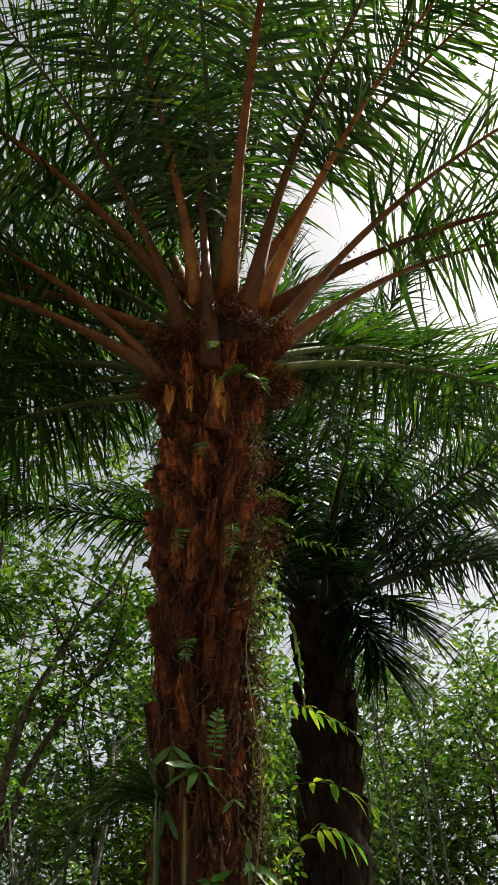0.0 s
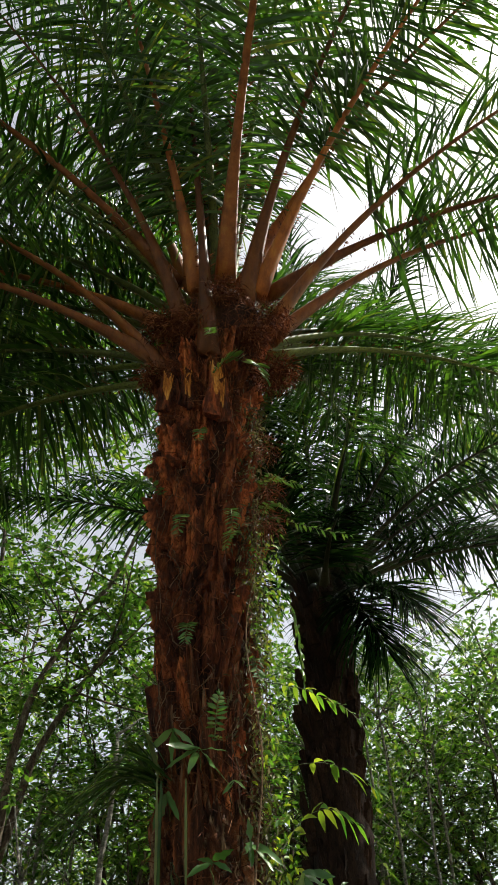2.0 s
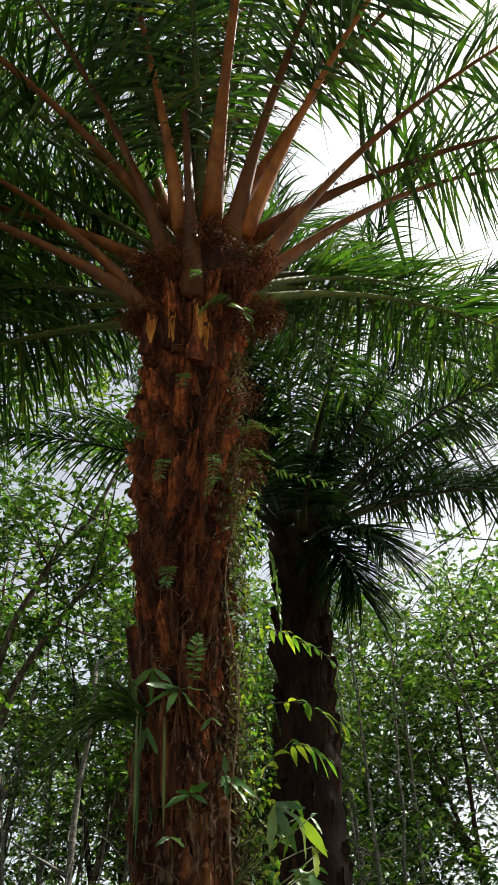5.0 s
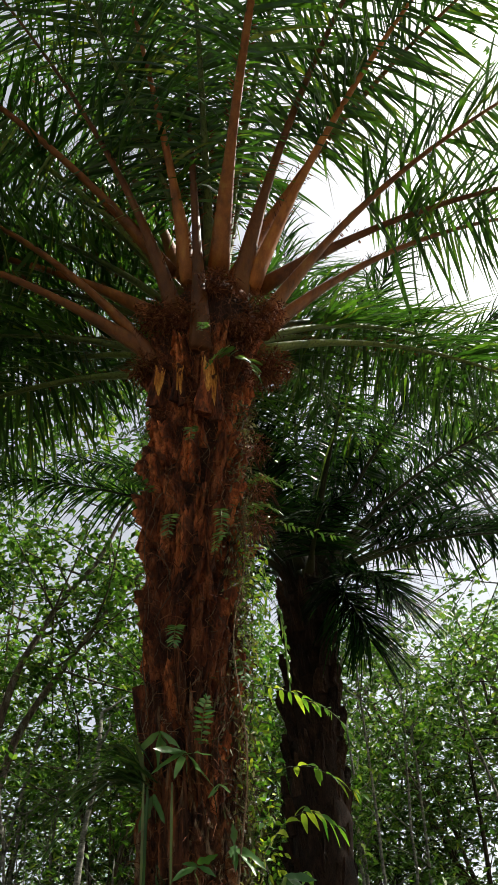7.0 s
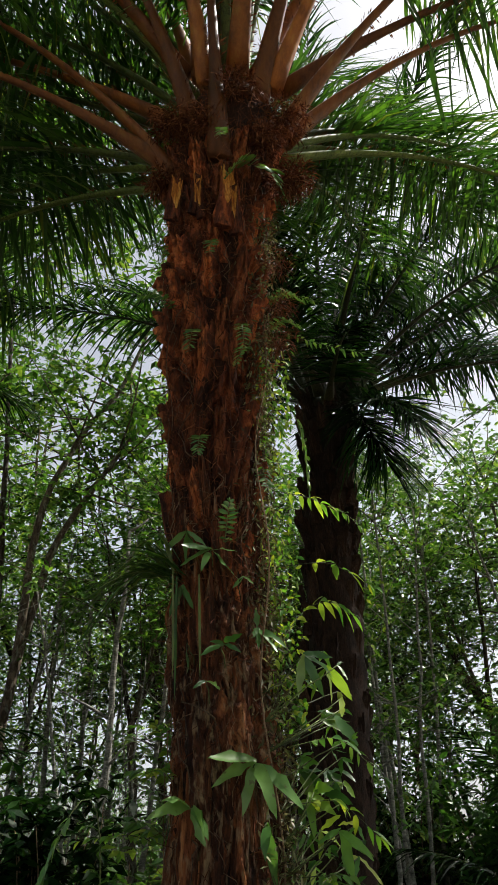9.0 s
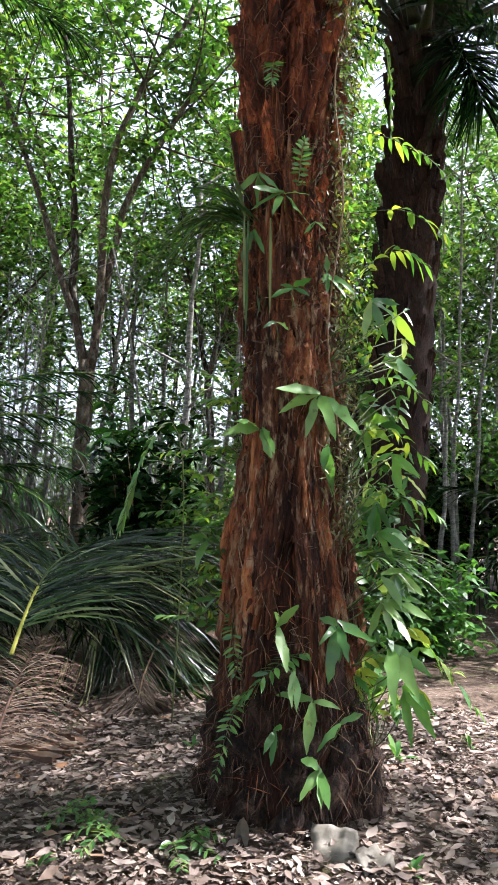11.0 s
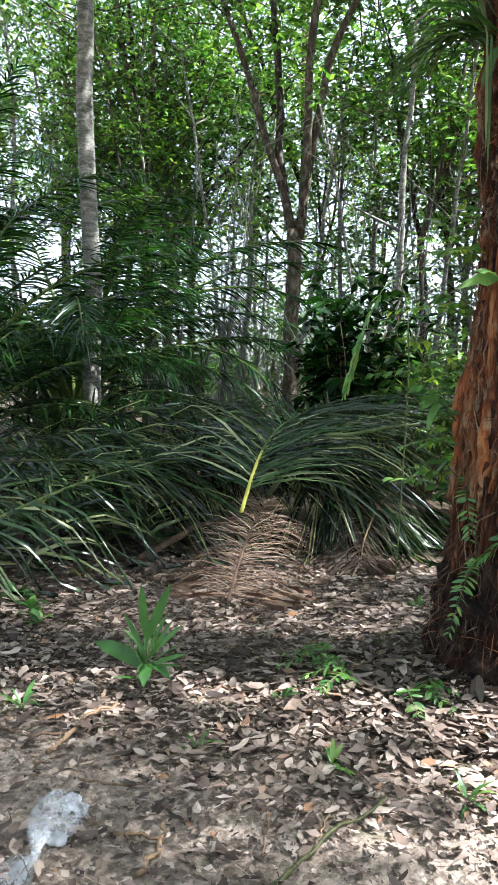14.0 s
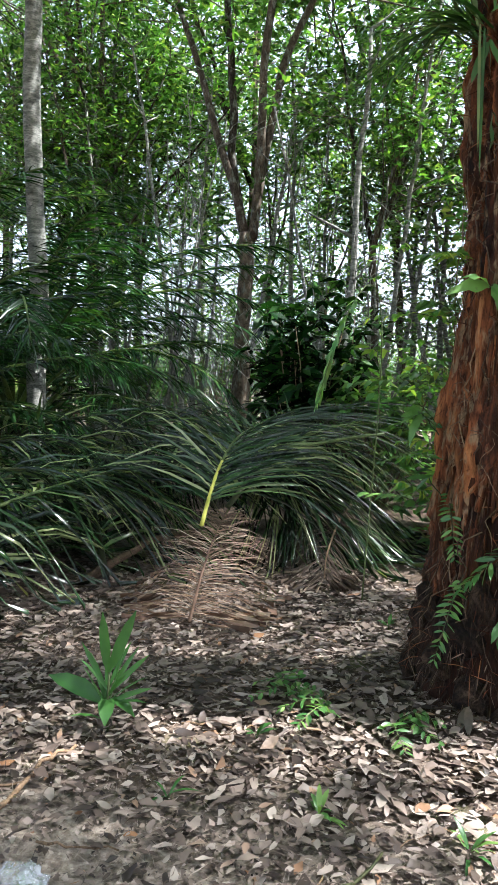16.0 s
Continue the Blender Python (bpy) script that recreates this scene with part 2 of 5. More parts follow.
def ground_material():
    m, nt, p, out = base_mat("sandy_soil")
    a = noise_tex(nt, 0.9, 5.0)
    b = noise_tex(nt, 24.0, 6.0, rough=0.7)
    col = ramp(nt, b, [(0.3, (0.085, 0.066, 0.053)), (0.45, (0.24, 0.2, 0.165)), (0.58, (0.41, 0.355, 0.3)), (0.72, (0.58, 0.52, 0.45))])
    soil = ramp(nt, a, [(0.4, (0.62, 0.58, 0.55)), (0.6, (1.12, 1.1, 1.08))])
    col = mix_col(nt, 1.0, col, soil, "MULTIPLY")
    # towards +y: dark humus, with the shade of gaps between leaves painted in
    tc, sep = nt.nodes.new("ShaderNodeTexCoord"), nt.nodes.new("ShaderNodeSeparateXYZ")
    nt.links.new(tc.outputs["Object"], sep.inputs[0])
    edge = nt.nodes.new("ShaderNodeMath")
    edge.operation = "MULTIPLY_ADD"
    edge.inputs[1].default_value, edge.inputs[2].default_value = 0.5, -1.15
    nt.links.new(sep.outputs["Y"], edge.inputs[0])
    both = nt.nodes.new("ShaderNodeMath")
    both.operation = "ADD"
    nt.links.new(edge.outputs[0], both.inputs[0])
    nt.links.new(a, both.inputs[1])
    humus_shade = ramp(nt, both.outputs[0], [(0.4, (1, 1, 1)), (0.7, (0.34, 0.3, 0.27))])
    col = mix_col(nt, 1.0, col, humus_shade, "MULTIPLY")
    moss = ramp(nt, noise_tex(nt, 2.6, 5.0), [(0.58, (0, 0, 0)), (0.72, (0.7, 0.7, 0.7))])
    col = mix_col(nt, moss, col, (0.12, 0.14, 0.05))
    nt.links.new(col, p.inputs["Base Color"])
    p.inputs["Roughness"].default_value = 0.95
    p.inputs["Specular IOR Level"].default_value = 0.15
    bump(nt, p, b, 0.8, 0.02)
    return m


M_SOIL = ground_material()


# ---------------- mesh builders ----------------
rng = np.random.default_rng(7)


def mesh_ob(name, verts, faces, mat, parent=None, label="", smooth=True, kind=""):
    me = bpy.data.meshes.new(name)
    me.from_pydata(np.asarray(verts).tolist(), [], [list(f) for f in faces] if not isinstance(faces, np.ndarray) else faces.tolist())
    me.materials.append(mat)
    if smooth:
        me.shade_smooth()
    ob = new(name, me)
    if parent is not None:
        ob.parent = parent
    return tagged(ob, label=label, kind=kind)


def shared(name, me, m, parent):
    ob = new(name, me)
    ob.parent = parent
    ob.matrix_basis = m
    return ob


def holder(name, place, label, category, group="", kind=""):
    ob = new(name)
    ob.location = place
    ob.empty_display_size = 0.1
    return tagged(ob, label, category, group, kind)


def unit(v):
    v = np.asarray(v, float)
    return v / (np.linalg.norm(v, axis=-1, keepdims=True) + 1e-9)


def merge(parts):
    V, F, n = [], [], 0
    for v, f in parts:
        V.append(np.asarray(v))
        F += [tuple(i + n for i in q) for q in (f.tolist() if isinstance(f, np.ndarray) else f)]
        n += len(v)
    return np.concatenate(V), F


def tube(pts, radii, seg=8, flat=1.0, rough=0.0, up=(0, 0, 1), seed=0):
    """A tapered limb along pts; flat squeezes it along its upper side, rough makes it uneven."""
    pts, radii = np.asarray(pts, float), np.asarray(radii, float)
    T = unit(np.gradient(pts, axis=0))
    ref = np.asarray(up, float)
    if abs(T[0] @ ref) > 0.93:
        ref = np.array((0.31, -0.95, 0.05))
    S = unit(np.cross(T, ref))
    U = np.cross(S, T)
    a = np.linspace(0, 2 * np.pi, seg, endpoint=False)
    R = radii[:, None] * np.ones(seg)
    if rough:
        g = np.random.default_rng(seed + 5)
        R = R * (1 + rough * g.normal(size=R.shape))
    V = pts[:, None] + R[..., None] * (np.cos(a)[None, :, None] * S[:, None] + flat * np.sin(a)[None, :, None] * U[:, None])
    n = len(pts)
    F = [(i * seg + j, i * seg + (j + 1) % seg, (i + 1) * seg + (j + 1) % seg, (i + 1) * seg + j) for i in range(n - 1) for j in range(seg)]
    F.append(tuple(range(seg))[::-1])
    F.append(tuple((n - 1) * seg + j for j in range(seg)))
    return V.reshape(-1, 3), F


PALM_PROFILE = ((0, 0.4), (0.14, 1.0), (0.5, 0.85), (0.8, 0.45), (1.0, 0.03))
LEAF_PROFILE = ((0, 0.06), (0.22, 0.75), (0.5, 1.0), (0.78, 0.62), (1.0, 0.03))
STRAP_PROFILE = ((0, 0.6), (0.3, 1.0), (0.7, 0.9), (1.0, 0.05))
LOBE_PROFILE = ((0, 0.30), (0.12, 0.55), (0.25, 0.85), (0.4, 1.0), (0.55, 0.98), (0.7, 0.8), (0.85, 0.5), (0.94, 0.25), (1.0, 0.03))
LOW_PROFILE = ((0, 0.1), (0.45, 1.0), (1.0, 0.05))


def blades(B, D, N, L, W, droop, profile=PALM_PROFILE, fold=0.25, curl=0.0, wavy=None):
    """Many leaf blades at once: base, direction, upper side, length, half width and sag of each. Folded along the midrib."""
    B, D, N = np.atleast_2d(B), unit(np.atleast_2d(D)), unit(np.atleast_2d(N))
    n, k = len(B), len(profile)
    L, W, droop = np.broadcast_to(L, n), np.broadcast_to(W, n), np.broadcast_to(droop, n)
    S = unit(np.cross(D, N))
    N = np.cross(S, D)
    t = np.array([q[0] for q in profile])
    w = np.array([q[1] for q in profile])
    mid = B[:, None] + D[:, None] * (L[:, None] * t)[..., None]
    mid[..., 2] -= droop[:, None] * L[:, None] * t ** 2
    if np.any(curl):
        mid = mid + N[:, None] * (np.broadcast_to(curl, n)[:, None] * L[:, None] * (t - 0.5) ** 2 * 2)[..., None]
    wl = wr = W[:, None] * w
    ll = lr = wl * fold
    if wavy is not None:
        wl, wr = wl * (1 + 0.16 * wavy.normal(size=(n, k))), wr * (1 + 0.16 * wavy.normal(size=(n, k)))
        ll, lr = ll + wl * 0.22 * wavy.normal(size=(n, k)), lr + wr * 0.22 * wavy.normal(size=(n, k))
    V = np.stack([mid - S[:, None] * wl[..., None] + N[:, None] * ll[..., None], mid, mid + S[:, None] * wr[..., None] + N[:, None] * lr[..., None]], 2)
    idx = np.arange(n * k * 3).reshape(n, k, 3)
    q1 = np.stack([idx[:, :-1, 0], idx[:, :-1, 1], idx[:, 1:, 1], idx[:, 1:, 0]], -1)
    q2 = np.stack([idx[:, :-1, 1], idx[:, :-1, 2], idx[:, 1:, 2], idx[:, 1:, 1]], -1)
    return V.reshape(-1, 3), np.concatenate([q1, q2], 1).reshape(-1, 4)


def arc(base, az, el, k, length, bend=0.0, n=26):
    """The line of a frond's rachis: it leaves at el degrees and sinks k degrees a metre, and swings by bend degrees a metre."""
    s = np.linspace(0, length, n)
    e, a = np.radians(np.maximum(el - k * s, -80)), np.radians(az + bend * s)
    d = np.stack([np.cos(e) * np.cos(a), np.cos(e) * np.sin(a), np.sin(e)], -1)
    P = np.zeros((n, 3))
    P[1:] = np.cumsum((d[1:] + d[:-1]) / 2 * (s[1]), 0)
    return P + np.asarray(base, float), s


def leaflets_on(P, start, count, length, width, g, planes=30.0, droop=0.35, sweep=(68, 28), profile=PALM_PROFILE, tipcut=1.0):
    """Leaflets in two rows along the line P, from the fraction start to the tip."""
    T = unit(np.gradient(P, axis=0))
    f = np.repeat(np.linspace(start, 0.995 * tipcut, count), 2)
    f = np.clip(f + g.normal(size=len(f)) * 0.25 / count, start, 0.999)
    x = f * (len(P) - 1)
    i = np.minimum(x.astype(int), len(P) - 2)
    B = P[i] + (P[i + 1] - P[i]) * (x - i)[:, None]
    t = T[i]
    S = unit(np.cross(t, (0, 0, 1)))
    U = np.cross(S, t)
    side = np.tile([1.0, -1.0], count)
    r = (f - start) / (1 - start)
    a = np.radians(sweep[0] + (sweep[1] - sweep[0]) * r + g.normal(size=len(f)) * 9)
    b = np.radians(g.choice([-0.3, 0.2, 0.7, 1.2], len(f)) * planes + g.normal(size=len(f)) * planes * 0.3)
    out = side[:, None] * S * np.cos(b)[:, None] + U * np.sin(b)[:, None]
    D = t * np.cos(a)[:, None] + out * np.sin(a)[:, None]
    L = length * (0.35 + 0.65 * np.sin(np.pi * np.clip(0.12 + 0.80 * r, 0, 1)) ** 0.7) * (1 + 0.1 * g.normal(size=len(f)))
    N = U + 0.3 * out + 0.4 * g.normal(size=(len(f), 3))
    return blades(B, D, N, L, width * (0.75 + 0.4 * g.random(len(f))) * (1 - 0.35 * r), droop * (0.6 + 0.8 * g.random(len(f))), profile)


def spines_on(P, upto, count, size, g):
    T = unit(np.gradient(P, axis=0))
    x = g.random(count) * upto * (len(P) - 1)
    i = np.minimum(x.astype(int), len(P) - 2)
    B = P[i] + (P[i + 1] - P[i]) * (x - i)[:, None]
    S = unit(np.cross(T[i], (0, 0, 1))) * np.where(g.random(count) < 0.5, 1, -1)[:, None]
    r = 0.045 - 0.02 * x / len(P)
    return blades(B + S * r[:, None], S + 0.6 * T[i], np.cross(S, T[i]), size * (0.6 + g.random(count)), 0.006, 0.0, LOW_PROFILE, 0.5)


def frond_parts(parent, base, az, el, k, length, bend, g, rad=(0.08, 0.034, 0.006), count=135, leaf_len=0.95, leaf_w=0.02, start=0.25,
                leaf=None, stalk=None, droop=0.5, planes=34.0, spines=True, single=False):
    """A standing frond of a palm: rachis with its leaflets and spines."""
    P, s = arc(base, az, el, k, length, bend)
    q = s / length
    R = np.interp(q, [0, 0.05, 0.2, 0.6, 1.0], [rad[0] * 1.15, rad[0], rad[1] * 1.25, rad[1] * 0.6, rad[2]])
    v, f = tube(P, R, 8, 0.62)
    frond = mesh_ob("frond", v, f, stalk or M_PETIOLE, parent)
    v, f = leaflets_on(P, start, count, leaf_len, leaf_w, g, planes, droop)
    if single:
        k = len(PALM_PROFILE) * 3
        for i in range(count * 2):
            mesh_ob("leaflet", v[i * k:(i + 1) * k], f[:len(f) // (count * 2)], leaf or M_PALM_LEAF, frond)
    else:
        mesh_ob("foliage", v, f, leaf or M_PALM_LEAF, frond, kind="stuff")
    if spines:
        v, f = spines_on(P, start + 0.1, 60, 0.05, g)
        mesh_ob("spine_fringe", v, f, M_FIBRE, frond, kind="stuff")
    return frond


# ---------------- ground ----------------
def ground_height(x, y):
    r = np.hypot(x - 0.0, y - 2.0)
    h = 0.03 * np.sin(1.7 * x + 0.6) * np.cos(1.3 * y) + 0.015 * np.sin(4.1 * x + 2.2 * y) + 0.012 * np.sin(6.3 * y - 3.7 * x)
    d = np.hypot(x - 0.03, y - 3.66)
    return h * np.clip(r / 4, 0.25, 1.2) + 0.10 * np.exp(-(d / 0.75) ** 2)


def build_ground():
    ax = np.concatenate([-np.geomspace(250, 9, 16), np.linspace(-8.5, 8.5, 100), np.geomspace(9, 250, 16)])
    ay = np.concatenate([-np.geomspace(250, 5, 16), np.linspace(-4.5, 16, 118), np.geomspace(17, 250, 16)])
    X, Y = np.meshgrid(ax, ay)
    Z = ground_height(X, Y) * (np.hypot(X, Y) < 40)
    nx, ny = len(ax), len(ay)
    idx = np.arange(nx * ny).reshape(ny, nx)
    F = np.stack([idx[:-1, :-1], idx[:-1, 1:], idx[1:, 1:], idx[1:, :-1]], -1).reshape(-1, 4)
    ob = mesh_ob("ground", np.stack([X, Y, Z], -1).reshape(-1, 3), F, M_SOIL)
    tagged(ob, "sandy brown forest floor under leaf litter", "ground", kind="structure")


build_ground()


def build_litter():
    g = np.random.default_rng(11)
    n1, n2, n3 = 38000, 10000, 4000
    x = np.concatenate([g.uniform(-3.6, 2.6, n1), g.uniform(-9, 8, n2), g.uniform(-14, 14, n3)])
    y = np.concatenate([g.uniform(1.2, 5.6, n1), g.uniform(0.5, 14, n2), g.uniform(-10, 16, n3)])
    # the worn earth close to the viewer is barer
    bare = (y < 2.32 + 0.18 * np.sin(2.1 * x)) & (g.random(len(x)) < 0.72)
    trunk = np.hypot(x - 0.03, y - 3.66) < 0.45
    keep = ~(bare | trunk)
    x, y = x[keep], y[keep]
    n = len(x)
    a = g.uniform(0, 2 * np.pi, n)
    tilt = g.normal(size=n) * 0.10
    D = np.stack([np.cos(a), np.sin(a), tilt], -1)
    N = np.stack([g.normal(size=n) * 0.24, g.normal(size=n) * 0.24, np.ones(n)], -1)
    L = (0.022 + 0.082 * g.random(n) ** 2.0) * np.where(y < 2.4, 0.85, 1.0)
    B = np.stack([x, y, ground_height(x, y) + 0.012 + 0.024 * g.random(n) - L * np.minimum(tilt, 0.0)], -1)
    v, f = blades(B, D, N, L, L * (0.12 + 0.13 * g.random(n)), 0.0, LEAF_PROFILE, 0.2, g.normal(size=n) * 0.15, g)
    ob = mesh_ob("leaf_litter", v, f, M_LITTER)
    tagged(ob, "dry brown and grey rubber tree leaves covering the soil", "leaf litter", kind="stuff")


build_litter()


def build_debris():
    g = np.random.default_rng(12)
    n = 42000
    x, y = g.uniform(-3.2, 2.2, n), 1.3 + 3.6 * g.random(n) ** 1.3
    keep = np.hypot(x - 0.03, y - 3.66) > 0.45
    x, y = x[keep], y[keep]
    n = len(x)
    a = g.uniform(0, 2 * np.pi, n)
    D = np.stack([np.cos(a), np.sin(a), 0.15 * g.normal(size=n)], -1)
    N = np.stack([g.normal(size=n) * 0.4, g.normal(size=n) * 0.4, np.ones(n)], -1)
    L = 0.010 + 0.028 * g.random(n) ** 2
    thin = g.random(n) < 0.4
    B = np.stack([x, y, ground_height(x, y) + 0.006 + 0.03 * g.random(n) ** 1.5], -1)
    v, f = blades(B, D, N, np.where(thin, L * 2.6, L), np.where(thin, 0.0014, L * 0.33), 0.0, LOW_PROFILE, 0.2, g.normal(size=n) * 0.3)
    ob = mesh_ob("litter_crumbs", v, f, M_LITTER)
    tagged(ob, "crumbs of dry leaves and twigs on the soil", "leaf litter", kind="stuff")


build_debris()


# ---------------- the great oil palm ----------------
PALM = (0.03, 3.66)


def palm_radius(z):
    return np.interp(z, [-0.1, 0.15, 0.6, 1.2, 1.8, 2.4, 3.2, 3.6, 4.3, 5.0, 5.6, 6.0, 6.5, 7.0], [0.46, 0.43, 0.335, 0.258, 0.218, 0.21, 0.215, 0.23, 0.268, 0.285, 0.325, 0.37, 0.41, 0.22])


def taper(z):
    return math.degrees(math.atan((palm_radius(z + 0.4) - palm_radius(z)) / 0.4))


def palm_centre(z):
    return np.array((PALM[0] + np.interp(z, [0, 1.2, 3, 5, 6.5], [-0.01, -0.035, -0.06, -0.08, 0.06]), PALM[1], z))


def boot_mesh(seed, w, h, d, ragged, mat, ridges=5, even=False):
    """An old leaf base: a thick strip that bulges outwards (+y), ridged lengthwise, with a ragged upper edge."""
    g = np.random.default_rng(seed)
    nx, nz = (13, 24) if even else (11, 14)
    V, phase = [], g.random() * 6
    torn = [max(-0.5, min(0.3, ragged * (noise.noise(Vector((i * 0.45, seed * 3.1, 0))) * 1.3 + 0.35 * g.normal()))) for i in range(nx)]
    foot = [ragged * 0.5 * abs(g.normal()) for i in range(nx)]
    for k in range(nz):
        t = k / (nz - 1)
        side = 1 + 0.16 * noise.noise(Vector((t * 5, seed * 1.7, 2))) + 0.05 * g.normal()
        ww = w * side * (0.8 + 0.2 * math.sin(math.pi * (0.1 + 0.8 * t)) if even else 1.0 - 0.4 * t)
        for i in range(nx):
            u = i / (nx - 1) * 2 - 1
            z = h * (t + torn[i] * t ** 4 + (foot[i] * (1 - t) ** 4 if even else 0))
            swell = 0.35 + 0.7 * math.sin(math.pi * (0.12 + 0.8 * t)) if even else 0.3 + 0.85 * t
            out = d * swell * (1 - 0.7 * u * u) + 0.12 * d * math.sin(ridges * u * 2 + phase)
            out += 0.3 * d * noise.noise(Vector((u * 2.6, t * h * 3.0, seed))) + 0.35 * d * noise.noise(Vector((u * 7, t * h * 8.0, seed + 9.0))) + 0.07 * d * g.normal()
            V.append((ww * u, out, z))
    nb = len(V)
    for k in range(nz):
        t = k / (nz - 1)
        for i in range(nx):
            u = i / (nx - 1) * 2 - 1
            V.append((w * 0.9 * u * (1 - 0.35 * t), -0.06 + 0.03 * t, V[k * nx + i][2] - 0.004))
    F = []
    for k in range(nz - 1):
        for i in range(nx - 1):
            a = k * nx + i
            F.append((a, a + nx, a + nx + 1, a + 1))
    ring = [i for i in range(nx)] + [k * nx + nx - 1 for k in range(1, nz)] + [(nz - 1) * nx + i for i in range(nx - 2, -1, -1)] + [k * nx for k in range(nz - 2, 0, -1)]
    for a, b in zip(ring, ring[1:] + ring[:1]):
        F.append((a, b, b + nb, a + nb))
    me = bpy.data.meshes.new("leaf_base")
    me.from_pydata(V, [], F)
    me.materials.append(mat)
    return me


def knob_mesh(seed):
    """A rounded old leaf butt."""
    g = np.random.default_rng(seed)
    V, F, nu, nv = [], [], 10, 6
    for j in range(nv + 1):
        p = math.pi * j / nv
        for i in range(nu):
            t = 2 * math.pi * i / nu
            r = 0.92 + 0.4 * noise.noise(Vector((math.cos(t) * 1.3 + seed, math.sin(t) * 1.3, p))) + 0.07 * g.normal()
            V.append((0.07 * r * math.sin(p) * math.cos(t), 0.055 * r * math.sin(p) * math.sin(t), 0.075 * r * math.cos(p)))
    F = [(j * nu + i, (j + 1) * nu + i, (j + 1) * nu + (i + 1) % nu, j * nu + (i + 1) % nu) for j in range(nv) for i in range(nu)]
    me = bpy.data.meshes.new("root_knob")
    me.from_pydata(V, [], F)
    me.materials.append(M_KNOB)
    me.shade_smooth()
    return me


def stub_parts(palm, x, y, z, w, h, az, lean, seed):
    """The torn stump of a cut frond: fibrous sides and a slanting, splintered orange cut."""
    g = np.random.default_rng(seed)
    n, V = 13, []
    a = np.pi * np.arange(n) / (n - 1)
    torn = 0.055 * g.random(n)
    for t, sc in ((0.0, 1.5), (0.2, 1.35), (0.55, 1.1), (1.0, 1.0)):
        rough = 1 + 0.14 * g.normal(size=n)
        for i in range(n):
            top = h * (0.62 * math.sin(a[i]) ** 1.6) + torn[i] if t == 1.0 else 0.0
            V.append((w * sc * rough[i] * math.cos(a[i]), w * 0.72 * sc * rough[i] * math.sin(a[i]), min(h * t, h * t - top if t == 1.0 else h * t * (1 - 0.55 * math.sin(a[i])))))
    F = [(k * n + i, k * n + i + 1, (k + 1) * n + i + 1, (k + 1) * n + i) for k in range(3) for i in range(n - 1)]
    F += [((k + 1) * n + n - 1, (k + 1) * n, k * n, k * n + n - 1) for k in range(3)]
    ob = mesh_ob("frond_stump", V, F + [tuple(range(n))[::-1]], M_BOOT, palm, "cut frond stump with torn fibrous sides", smooth=False)
    ob.matrix_basis = Matrix.Translation((x, y, z)) @ Matrix.Rotation(radians(az - 90), 4, "Z") @ Matrix.Rotation(radians(-lean), 4, "X")
    rim = np.array(V[3 * n:])
    back = np.stack([np.linspace(rim[0][0], rim[-1][0], n), np.full(n, -0.004), np.linspace(rim[0][2], rim[-1][2], n) + 0.012 * g.normal(size=n)], -1)
    mid = 0.5 * rim + 0.5 * back + 0.004 * g.normal(size=(n, 3))
    W = np.concatenate([rim * (0.96, 0.96, 1) + (0, 0, 0.003), mid, back, back - (0, 0.012, 0.05)])
    F = [(k * n + i, k * n + i + 1, (k + 1) * n + i + 1, (k + 1) * n + i) for k in range(3) for i in range(n - 1)]
    mesh_ob("cut_face", W, F, M_CUT, ob, "fresh splintered orange cut", smooth=False)
    return ob


def tuft(name, parent, place, count, size, half, g, mat, kind="stuff"):
    """A dense clump of short tangled fibres."""
    d = unit(g.normal(size=(count, 3)))
    B = np.asarray(place) + d * (size * g.random(count) ** 0.6)[:, None] * (1, 1, 0.8)
    v, f = blades(B, d * 0.5 + g.normal(size=(count, 3)) * 0.8, unit(g.normal(size=(count, 3))), 0.03 + 0.06 * g.random(count), half, 0.35, LOW_PROFILE, 0.3)
    return mesh_ob(name, v, f, mat, parent, kind=kind)


def on_trunk(angle, z, sink, lean, twist=0.0, scale=(1, 1, 1)):
    """Pose on the trunk's skin: local +y points outwards, z up."""
    c, r = palm_centre(z), palm_radius(z) - sink
    a = radians(angle)
    m = Matrix.Translation((c[0] + r * math.cos(a), c[1] + r * math.sin(a), z)) @ Matrix.Rotation(a - math.pi / 2, 4, "Z") @ Matrix.Rotation(radians(-lean), 4, "X") @ Matrix.Rotation(radians(twist), 4, "Y")
    return m @ Matrix.Diagonal((*scale, 1))


